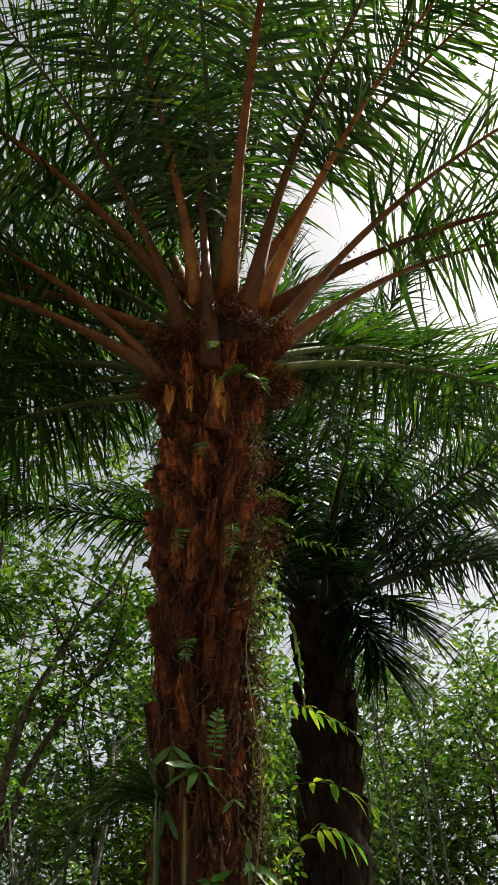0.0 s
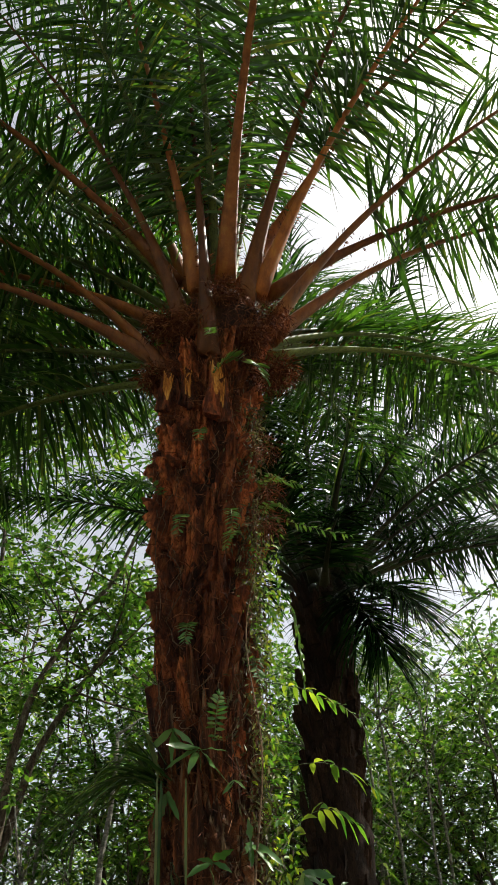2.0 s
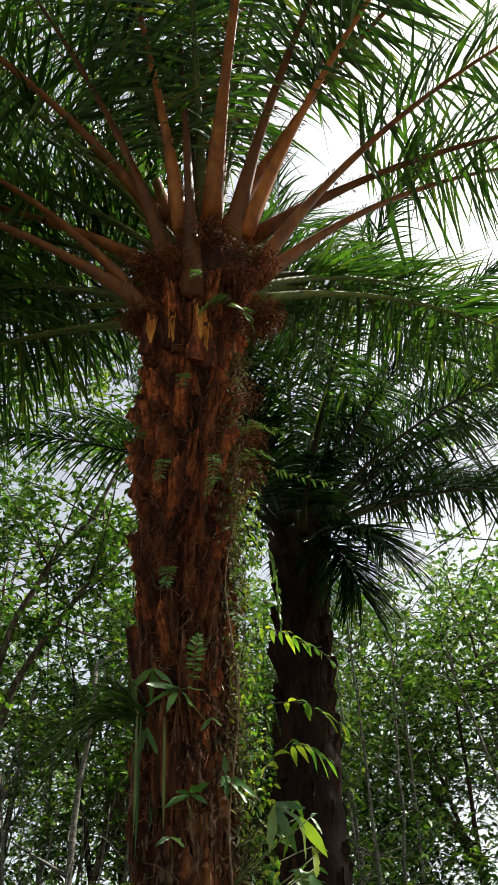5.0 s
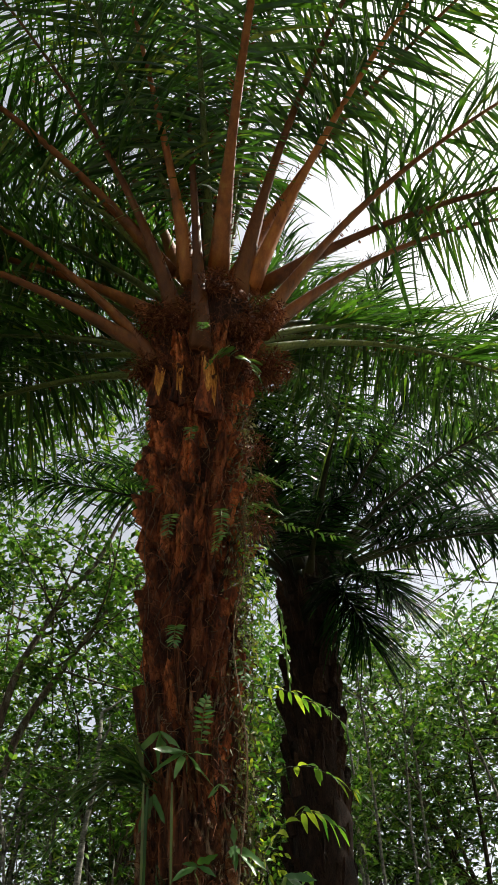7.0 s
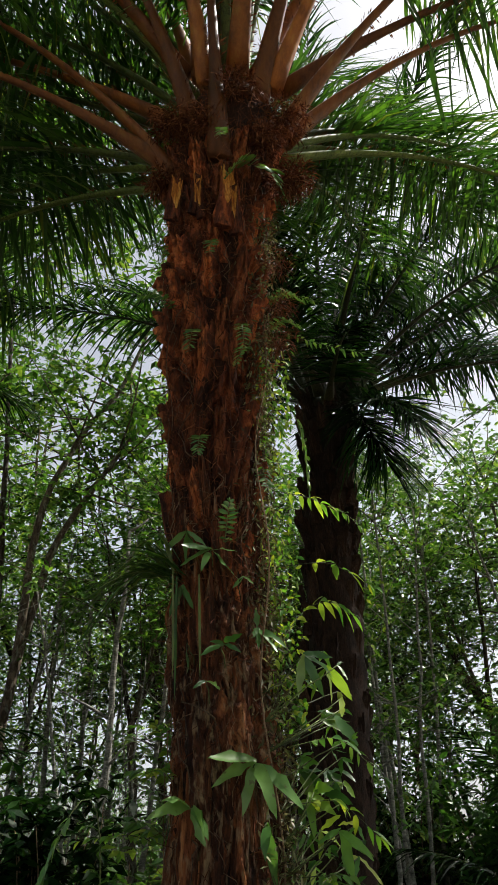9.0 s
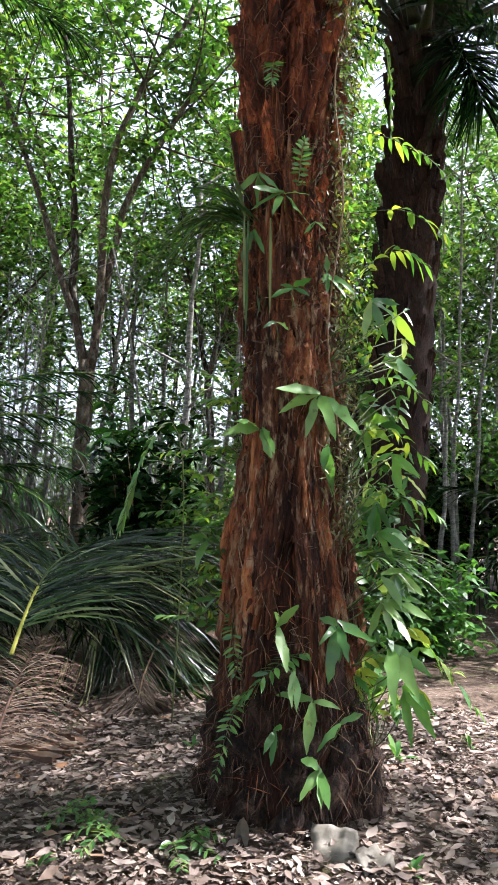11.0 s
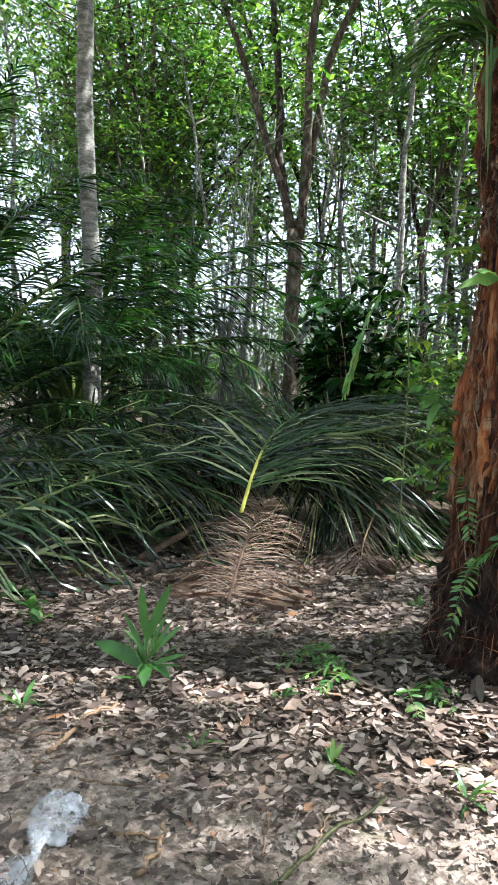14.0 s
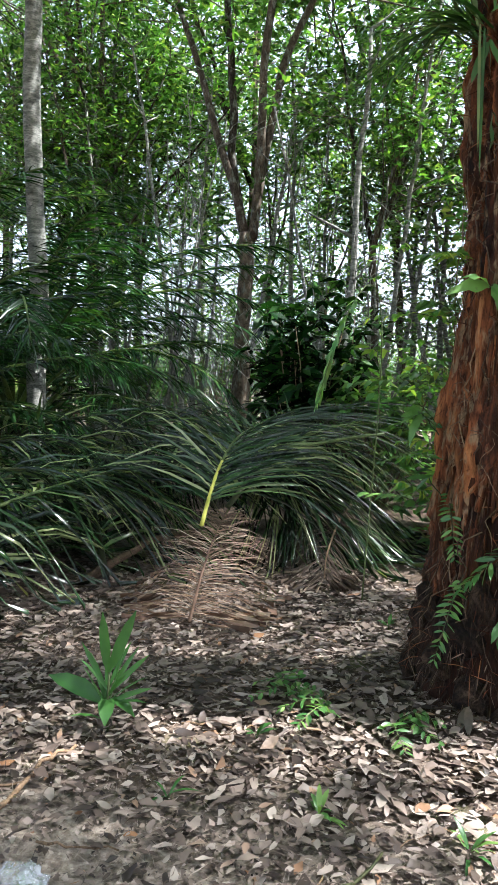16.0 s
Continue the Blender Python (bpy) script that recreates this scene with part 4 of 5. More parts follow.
for i, (x, y) in enumerate(spots):
    copy_thing(proto[i % 4], Matrix.Translation((x, y, 0)) @ Matrix.Rotation(g.uniform(0, 6.28), 4, "Z") @ Matrix.Rotation(g.normal() * 0.04, 4, "X"))

for i, (x, y) in enumerate(((2.7, 14.4), (4.7, 14.0), (0.8, 15.2), (6.6, 15.0), (3.6, 17.0), (1.6, 17.6), (-0.9, 16.5))):
    copy_thing(proto[i % 4], Matrix.Translation((x, y, 0)) @ Matrix.Rotation(1.1 + i * 2.3, 4, "Z"))

for i, (x, y) in enumerate(((-4.9, 16.2), (-7.6, 14.8), (-9.4, 16.0), (-11.5, 17.5))):
    copy_thing(proto[(2 + i) % 4], Matrix.Translation((x, y, 0)) @ Matrix.Rotation(0.4 + i * 2.9, 4, "Z") @ Matrix.Diagonal((1.15, 1.15, 1.4, 1)))

# the plantation goes on unseen round the clearing, added to block and dapple light
for i, (x, y) in enumerate(((-7.5, 2.0), (-9.0, -2.5), (-5.5, -4.5), (-2.0, -6.0), (2.0, -5.2), (5.5, -3.5), (7.5, 0.5), (7.6, 4.2), (8.0, -1.5), (-4.0, -8.5), (0.5, -9.5), (5.0, -8.0), (9.5, -5.0), (-10.0, 4.5), (13.0, 2.5), (13.5, 8.5), (-8.5, -7.0), (7.0, 11.0))):
    copy_thing(proto[i % 4], Matrix.Translation((x, y, 0)) @ Matrix.Rotation(i * 1.7, 4, "Z") @ Matrix.Diagonal((1.15, 1.15, 1.35, 1)))


def thin_stem(place, height, radius, seed, lean, sprays):
    """A thin pale sapling, mostly bare below, with a few leafy twigs."""
    g = np.random.default_rng(seed)
    th = holder("sapling", place, "thin pale sapling with sparse leafy twigs", "sapling", "saplings between the rubber trees")
    p = limb_line((0, 0, -0.1), (lean[0], lean[1], height), 14, 0.035, g)
    v, f = tube(p, np.linspace(radius, radius * 0.35, 14), 7, 1, 0.04, seed=seed)
    mesh_ob("stem", v, f, M_GREY_BARK, th)
    parts, ends = [], []
    for i in range(sprays):
        s0 = p[g.integers(4, 14)]
        q = limb_line(s0, s0 + g.normal(size=3) * (0.6, 0.6, 0.2) + (0, 0, 0.5), 5, 0.05, g)
        parts.append(tube(q, np.linspace(radius * 0.3, 0.004, 5), 4))
        ends += [q[3], q[4]]
    v, f = merge(parts)
    mesh_ob("branchwork", v, f, M_GREY_BARK, th, kind="stuff")
    v, f = leaf_cloud(np.array(ends), (0.22, 0.22, 0.16), 8, g, 0.13)
    mesh_ob("foliage", v, f, M_RUBBER, th, kind="stuff")
    return th


stems = [thin_stem((-6.2 + i, 13.2 + 0.4 * i, 0), 6.5 + 0.5 * i, 0.045 + 0.007 * i, 60 + i, ((-0.9, 0.2), (0.5, 0.1), (1.3, -0.3), (-0.3, 0.4), (0.15, 0.0))[i], 12 + 3 * i) for i in range(5)]
for i in range(52):
    x, y = g.uniform(-11, 9), 11.0 + 10 * g.random()
    if y < 15 and abs(x + 0.29 * y) < 1.0 or y < 12.6 and x < -4.6:
        continue
    copy_thing(stems[i % 5], Matrix.Translation((x, y, 0)) @ Matrix.Rotation(g.uniform(0, 6.28), 4, "Z"))

for i, (x, y) in enumerate(((1.95, 10.6), (2.1, 10.8), (2.25, 10.5), (2.45, 10.9), (2.35, 10.3), (2.0, 11.2), (2.6, 11.3))):
    copy_thing(stems[i % 2], Matrix.Translation((x, y, 0)) @ Matrix.Rotation(i * 0.9, 4, "Z") @ Matrix.Diagonal((0.75, 0.75, 1, 1)))


def bare_sapling(a, b, radius, seed, twigs=7):
    g = np.random.default_rng(seed)
    a, b = np.asarray(a, float), np.asarray(b, float)
    th = holder("bare_sapling", tuple(a), "thin pale leaning sapling with bare twigs", "sapling", "bare saplings behind the heap")
    p = limb_line((0, 0, -0.05), b - a, 12, 0.03, g)
    v, f = tube(p, np.linspace(radius, radius * 0.4, 12), 6, 1, 0.05, seed=seed)
    mesh_ob("stem", v, f, M_GREY_BARK, th)
    parts = []
    for i in range(twigs):
        s0 = p[g.integers(4, 12)]
        q = limb_line(s0, s0 + g.normal(size=3) * (0.45, 0.3, 0.2) + (0, 0, 0.55), 5, 0.04, g)
        parts.append(tube(q, np.linspace(radius * 0.4, 0.003, 5), 4))
    v, f = merge(parts)
    mesh_ob("branchwork", v, f, M_GREY_BARK, th, kind="stuff")


for i, (a, b) in enumerate((((-1.95, 11.4, 0), (-1.55, 11.4, 6.6)), ((-1.75, 11.3, 0), (-2.95, 11.3, 5.6)), ((-4.1, 11.3, 0), (-5.25, 11.3, 6.6)), ((-4.5, 11.2, 0), (-4.33, 11.3, 5.9)), ((-4.9, 11.4, 0), (-3.8, 11.3, 5.0)), ((-4.5, 10.9, 0), (-3.95, 11.0, 4.4)), ((-5.3, 11.6, 0), (-4.2, 11.4, 4.3)),
                            ((-4.05, 11.5, 0), (-4.5, 11.7, 4.6)), ((-5.6, 11.8, 0), (-5.2, 11.8, 5.0)), ((-4.7, 12.2, 0), (-4.9, 12.0, 5.4)), ((-2.6, 12.6, 0), (-2.0, 12.6, 5.2)), ((-2.2, 13.0, 0), (-2.8, 12.8, 5.6)), ((-1.7, 12.4, 0), (-1.3, 12.5, 4.8)), ((-2.9, 13.4, 0), (-2.4, 13.2, 6.0)), ((-1.4, 13.2, 0), (-1.8, 13.1, 5.0)))):
    bare_sapling(a, b, (0.075, 0.035, 0.042)[i] if i < 3 else (0.028, 0.02, 0.024, 0.016)[i % 4], 400 + i)
for i in range(26):
    x, y = g.uniform(-5.6, -1.0), g.uniform(10.8, 13.5)
    bare_sapling((x, y, 0), (x + g.normal() * 0.8, y + g.normal() * 0.3, g.uniform(1.8, 3.6)), 0.011, 430 + i, 9)


def shrub(place, height, width, seed, label, mat, leaf, sprays, per, name="shrub"):
    g = np.random.default_rng(seed)
    th = holder(name, place, label, name)
    parts, ends = [], []
    for i in range(sprays):
        a, r = g.uniform(0, 2 * np.pi), width * g.random() ** 0.6
        e = np.array((r * math.cos(a), r * math.sin(a), height * (0.25 + 0.75 * g.random())))
        q = limb_line((0.1 * e[0], 0.1 * e[1], -0.05), e, 6, 0.05, g)
        parts.append(tube(q, np.linspace(0.016, 0.004, 6), 4))
        ends += [q[3], q[4], q[5]]
    v, f = merge(parts)
    mesh_ob("branchwork", v, f, M_STICK, th, kind="stuff")
    v, f = leaf_cloud(np.array(ends), (0.2, 0.2, 0.17), per, g, leaf)
    mesh_ob("foliage", v, f, mat, th, kind="stuff")
    return th


bushes = [shrub((-8.0 + 2 * i, 17.5, 0), 2.6 + 0.5 * i, 1.1 + 0.1 * i, 80 + i, "leafy green undergrowth shrub between the trunks", (M_SHRUB, M_RUBBER)[i % 2], 0.13, 34, 10) for i in range(4)]
for o in bushes:
    tagged(o, group="undergrowth shrubs")
# ten unseen shrubs added round the clearing, closing off low light from behind
for i, (x, y) in enumerate(((-6.5, -1.0), (-5.0, -6.0), (0.0, -7.0), (4.0, -6.5), (7.5, -2.0), (8.5, 2.5), (-8.0, 0.5), (-2.5, -7.5), (6.5, 6.5), (9.0, 6.0))):
    copy_thing(bushes[i % 4], Matrix.Translation((x, y, 0)) @ Matrix.Rotation(i * 2.1, 4, "Z"))
for i in range(26):
    x, y = g.uniform(-16, 12), 16.5 + 15 * g.random() ** 0.8
    copy_thing(bushes[i % 4], Matrix.Translation((x, y, 0)) @ Matrix.Rotation(g.uniform(0, 6.28), 4, "Z") @ Matrix.Diagonal((1, 1, 0.7 + 0.6 * g.random(), 1)))
for i in range(9):
    x, y = g.uniform(-1.0, 8), 13.0 + 4.5 * g.random()
    copy_thing(bushes[i % 4], Matrix.Translation((x, y, 0)) @ Matrix.Rotation(g.uniform(0, 6.28), 4, "Z") @ Matrix.Diagonal((0.9, 0.9, 0.9 + 0.6 * g.random(), 1)))
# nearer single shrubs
shrub((-2.05, 9.3, 0), 2.6, 0.75, 91, "dark broad-leaved shrub behind the heap of fronds", M_PALM_SHADED, 0.24, 30, 9)
shrub((-1.0, 9.0, 0), 1.9, 0.6, 92, "bright green shrub behind the heap of fronds", M_RUBBER, 0.16, 24, 9)
shrub((2.7, 13.2, 0), 2.6, 1.0, 93, "dark shrub beside the path", M_PALM_SHADED, 0.15, 44, 14)
shrub((4.4, 12.0, 0), 3.4, 1.2, 94, "dark shrub beside the path", M_SHRUB, 0.18, 50, 14)
shrub((1.35, 7.7, 0), 0.9, 0.35, 95, "low green shrub at the foot of the dark palm", M_SHRUB, 0.13, 26, 10)
shrub((0.75, 7.6, 0), 1.5, 0.5, 96, "low green shrub at the foot of the dark palm", M_SHRUB, 0.13, 26, 10)
shrub((0.2, 6.6, 0), 0.9, 0.5, 97, "low green shrub behind the great palm", M_SHRUB, 0.12, 22, 9)


# ---------------- fallen fronds ----------------
def fallen_frond(P, rad, label, leaf, stalk, count, leaf_len, seed, single=False, droop=0.3, start=0.12, planes=20.0, sweep=(60, 25), half=0.0135):
    g = np.random.default_rng(seed)
    P = np.asarray(P, float)
    t = np.linspace(0, 1, 24)
    ctl = np.linspace(0, 1, len(P))
    line = np.stack([np.interp(t, ctl, P[:, i]) for i in range(3)], -1)
    for _ in range(6):
        line[1:-1] = (line[:-2] + line[1:-1] * 2 + line[2:]) / 4
    th = holder("fallen_frond", tuple(line[0]), label, "palm frond", "heap of cut fronds")
    loc = line - line[0]
    v, f = tube(loc, np.linspace(rad, rad * 0.25, 24), 8, 0.7)
    if stalk is M_YELLOW:
        mesh_ob("petiole", *tube(loc[:8], np.linspace(rad, rad * 0.75, 8), 8, 0.7), stalk, th, "bright yellow-green petiole")
        v, f = tube(loc[7:], np.linspace(rad * 0.76, rad * 0.25, 17), 8, 0.7)
        stalk = M_PETIOLE_GREEN
    mesh_ob("rachis", v, f, stalk, th)
    v, f = leaflets_on(loc, start, count, leaf_len, half, g, planes, droop, sweep)
    zfloor = ground_height(v[:, 0] + line[0, 0], v[:, 1] + line[0, 1]) + 0.02 - line[0, 2]
    v[:, 2] = np.maximum(v[:, 2], zfloor + 0.05 * g.random(len(v)))
    k = len(PALM_PROFILE) * 3
    if single:
        for i in range(count * 2):
            vv = v[i * k:(i + 1) * k]
            mesh_ob("leaflet", vv, f[:(len(f) // (count * 2))], leaf, th)
    else:
        mesh_ob("foliage", v, f, leaf, th, kind="stuff")
    return th


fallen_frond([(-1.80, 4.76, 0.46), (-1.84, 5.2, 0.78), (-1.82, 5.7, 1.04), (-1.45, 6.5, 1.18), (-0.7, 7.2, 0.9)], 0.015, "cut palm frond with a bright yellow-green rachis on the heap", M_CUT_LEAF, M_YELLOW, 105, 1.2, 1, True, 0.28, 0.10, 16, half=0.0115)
fallen_frond([(-1.63, 4.06, 0.05), (-1.68, 4.4, 0.22), (-1.72, 4.75, 0.36), (-1.76, 5.2, 0.48)], 0.011, "dry orange-brown palm frond lying on the litter", M_DRY_LEAF, M_DRY_LEAF, 150, 0.52, 2, True, 0.5, 0.02, 20, (80, 40), 0.0024)
fallen_frond([(-1.0, 6.3, 0.42), (-1.05, 5.9, 0.35), (-1.08, 5.5, 0.16), (-1.05, 5.25, 0.05)], 0.012, "dry brown frond end under the heap", M_DEAD_LEAF, M_STICK, 90, 0.42, 25, False, 0.35, 0.05, 40, (70, 30), 0.0025)
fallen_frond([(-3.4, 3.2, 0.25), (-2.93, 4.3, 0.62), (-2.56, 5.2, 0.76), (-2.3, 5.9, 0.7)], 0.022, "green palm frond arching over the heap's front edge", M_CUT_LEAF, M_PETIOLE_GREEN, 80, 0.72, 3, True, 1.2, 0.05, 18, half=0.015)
pile = [([(-3.8, 4.2, 0.35), (-3.0, 5.2, 0.7), (-2.2, 6.2, 0.8), (-1.4, 7.0, 0.5)], 4), ([(-0.9, 5.9, 0.3), (-1.8, 6.2, 0.8), (-2.8, 6.6, 0.9), (-3.9, 6.8, 0.6)], 5),
        ([(-0.7, 6.6, 0.25), (-1.4, 6.4, 0.7), (-2.3, 5.8, 0.75), (-3.2, 5.0, 0.5)], 6), ([(-4.4, 5.5, 0.3), (-3.4, 6.2, 0.9), (-2.4, 7.0, 1.1), (-1.4, 7.8, 0.7)], 7),
        ([(-4.2, 3.6, 0.2), (-3.7, 4.4, 0.5), (-3.3, 5.3, 0.7), (-3.2, 6.4, 0.7)], 8), ([(-1.3, 5.9, 0.3), (-1.6, 6.3, 0.6), (-1.9, 6.8, 0.8), (-2.6, 7.6, 0.6)], 9),
        ([(-5.2, 5.2, 0.3), (-4.4, 5.6, 0.8), (-3.4, 5.9, 0.9), (-2.4, 5.6, 0.5)], 10),
        ([(-3.0, 3.9, 0.1), (-3.1, 4.6, 0.45), (-3.0, 5.4, 0.6), (-2.6, 6.4, 0.6)], 16), ([(-2.4, 4.6, 0.1), (-2.8, 5.2, 0.5), (-3.3, 6.0, 0.7), (-4.0, 7.0, 0.7)], 17), ([(-4.9, 4.4, 0.3), (-4.0, 4.7, 0.7), (-3.0, 5.0, 0.75), (-2.1, 5.3, 0.45)], 18),
        ([(-5.0, 6.5, 0.4), (-4.0, 6.6, 1.0), (-2.9, 6.9, 1.1), (-1.9, 7.4, 0.8)], 23), ([(-3.4, 3.7, 0.08), (-3.6, 4.4, 0.3), (-4.0, 5.2, 0.5), (-4.6, 6.2, 0.5)], 24)]
pile += [([(-1.78, 5.3, 0.5), (-1.6, 5.8, 0.85), (-1.35, 6.3, 1.0), (-0.95, 6.8, 0.75)], 28), ([(-2.3, 5.6, 0.5), (-2.0, 5.9, 0.7), (-1.6, 6.2, 0.75), (-1.15, 6.5, 0.5)], 29)]
for P, sd in pile:
    if sd in (5, 6, 9):
        P = P[::-1]
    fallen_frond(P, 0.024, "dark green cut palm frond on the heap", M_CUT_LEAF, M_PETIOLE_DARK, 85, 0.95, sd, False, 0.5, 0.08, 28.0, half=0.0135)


# ---------------- plants on the great palm ----------------
def lobed_leaf(th, base, angles, length, g, mat, root=None, width=0.13):
    """One leaf of narrow lobes spread in the plane that faces away from the trunk, on a thin stalk."""
    a = np.radians(np.array(angles, float) + g.normal(size=len(angles)) * 8)
    n = len(a)
    D = np.stack([np.cos(a), -0.45 + 0.45 * g.normal(size=n) + 0.4 * g.normal(), np.sin(a)], -1)
    N = np.stack([0.35 * g.normal(size=n) + 0.4 * g.normal(), -np.ones(n), 0.7 + 0.4 * g.normal(size=n)], -1)
    L = 0.82 * length * (0.7 + 0.5 * g.random(n))
    v, f = blades(np.repeat([base], n, 0), D, N, L, L * width * (0.85 + 0.3 * g.random(n)), 0.22, LOBE_PROFILE, 0.18, 0.15 * g.normal(size=n), g)
    leaf = mesh_ob("leaf", v, f, mat, th)
    if root is not None:
        p = limb_line(root, base, 6, 0.008, g)
        p[1:-1, 1] -= 0.02
        v, f = tube(p, np.full(6, 0.0028), 5)
        mesh_ob("stalk", v, f, M_GREEN_STICK, leaf)
    return leaf


def skin(x, z, gap=0.03):
    """A place on the side of the trunk that faces the path."""
    c, r = palm_centre(z), palm_radius(z) + gap
    dx = min(max(x - c[0], -r * 0.97), r * 0.97)
    return np.array((x, c[1] - math.sqrt(r * r - dx * dx), z))


LOBED = [(-0.19, 3.06, (-60, -150, -100, -20), 0.14), (-0.07, 2.94, (-140, -110, -40, -15, 170), 0.21), (-0.21, 2.78, (-80, -60, -130), 0.15), (0.09, 2.81, (-120, -30), 0.09),
         (0.15, 2.56, (100, -60, -20, -120, -90), 0.17), (-0.01, 2.48, (175, -150, 30, -20), 0.15), (-0.18, 2.50, (-90,), 0.2), (0.12, 1.98, (170, -165, -110, -60, -30), 0.27),
         (-0.15, 1.82, (150, -170, -60, -45), 0.23), (0.16, 1.75, (-90, -85), 0.22), (-0.41, 1.29, (175, -170, -120, 150), 0.15), (-0.36, 1.00, (170, -150), 0.13),
         (-0.05, 0.92, (60, -60, 100, -40), 0.2), (0.22, 0.93, (150, -170, -110, -80, -55, -30), 0.22), (0.11, 0.62, (170, -100, -20), 0.2), (-0.05, 0.50, (-100, -130, 60), 0.17),
         (0.23, 0.52, (-140, 30), 0.17), (0.14, 0.35, (-60, -150, -90, 130), 0.18), (0.02, 0.75, (-80, -100), 0.16), (-0.09, 2.32, (-30, -150), 0.09)]


def build_lobed():
    g = np.random.default_rng(31)
    for x, z, angles, ln in LOBED:
        base = skin(x, z, 0.09)
        root = skin(x * 0.8, z - 0.10, -0.01)
        th = holder("climbing_fern", tuple(root), "green climbing fern with lobed leaves rooted on the palm trunk", "fern", "ferns on the palm trunk")
        lobed_leaf(th, base - root, angles, ln, g, M_FERN, (0, 0, 0))


build_lobed()


def pinnate(th, P, count, length, half, g, mat, name="foliage", start=0.1, sweep=(85, 55), planes=6.0, droop=0.15, stem=0.003, profile=LEAF_PROFILE):
    P = np.asarray(P, float)
    t, ctl = np.linspace(0, 1, 16), np.linspace(0, 1, len(P))
    line = np.stack([np.interp(t, ctl, P[:, i]) for i in range(3)], -1)
    for _ in range(4):
        line[1:-1] = (line[:-2] + line[1:-1] * 2 + line[2:]) / 4
    v, f = tube(line, np.linspace(stem, stem * 0.3, 16), 5)
    stalk = mesh_ob("leaf_stalk", v, f, M_GREEN_STICK, th)
    v, f = leaflets_on(line, start, count, length, half, g, planes, droop, sweep, profile)
    if length >= 0.085:
        k = len(profile) * 3
        for i in range(count * 2):
            mesh_ob("leaflet", v[i * k:(i + 1) * k], f[:len(f) // (count * 2)], mat, stalk)
    else:
        mesh_ob(name, v, f, mat, stalk, kind="stuff")
    return stalk


def build_small_ferns():
    g = np.random.default_rng(33)
    rows = [(0.30, 5.82, -75, 0.36, M_FERN), (0.24, 5.80, -125, 0.34, M_FERN), (0.03, 5.97, -100, 0.18, M_FERN), (-0.16, 4.36, -95, 0.27, M_FERN), (0.12, 4.42, -90, 0.26, M_FERN), (0.15, 4.25, -110, 0.2, M_FERN),
            (0.0, 2.98, 82, 0.24, M_FERN), (-0.30, 1.08, 175, 0.26, M_FERN), (0.10, 0.82, -150, 0.36, M_FERN), (-0.28, 0.95, -80, 0.24, M_FERN), (0.28, 4.5, -30, 0.22, M_FERN), (-0.05, 5.0, -95, 0.22, M_FERN),
            (0.3, 4.75, -40, 0.25, M_FERN), (-0.28, 4.6, 190, 0.22, M_FERN), (0.2, 3.5, -80, 0.16, M_FERN), (-0.12, 3.62, -95, 0.16, M_FERN), (-0.33, 5.15, 200, 0.2, M_FERN), (-0.2, 0.62, -110, 0.3, M_FERN)]
    for x, z, ang, ln, mat in rows:
        r = skin(x, z, 0.0)
        a = radians(ang)
        e = np.array((math.cos(a) * ln, -0.12 - 0.1 * g.random(), math.sin(a) * ln))
        th = holder("small_fern", tuple(r), "small feathery green fern growing from the palm trunk", "fern", "small ferns on the trunk")
        pinnate(th, [(0, 0, 0), e * 0.5 + (0, -0.05, 0.03), e + (0, 0, -0.03)], 15, 0.055 + 0.05 * (ln > 0.3), 0.009 + 0.006 * (ln > 0.3), g, mat)


build_small_ferns()


def build_strap_clump():
    g = np.random.default_rng(35)
    r = np.array((-0.26, 3.50, 2.86))
    th = holder("strap_leaf_clump", tuple(r), "clump of long drooping strap leaves growing on the trunk", "plant")
    for i in range(58):
        az, el = radians(g.uniform(140, 250)), radians(g.uniform(5, 66))
        D = np.array((math.cos(az) * math.cos(el), 0.8 * math.sin(az) * math.cos(el), math.sin(el)))
        L = g.uniform(0.4, 0.72)
        v, f = blades(g.normal(size=(1, 3)) * 0.03, D, (-0.2, -0.3, 1), L, 0.009 + 0.004 * g.random(), g.uniform(0.5, 1.1), ((0, 0.5), (0.2, 1), (0.4, 1), (0.6, 0.95), (0.8, 0.7), (1, 0.05)), 0.35)
        mesh_ob("strap_leaf", v, f, M_GRASS, th)
    for i in range(5):
        x = -0.02 + 0.16 * g.random()
        v, f = blades([(x, -0.14, -0.02 - 0.1 * g.random())], (0.02 * g.normal(), -0.1, -1), (0, -1, 0), g.uniform(0.35, 0.6), 0.006, 0.0, STRAP_PROFILE, 0.3, 0.06)
        mesh_ob("strap_leaf", v, f, M_GRASS, th)


build_strap_clump()


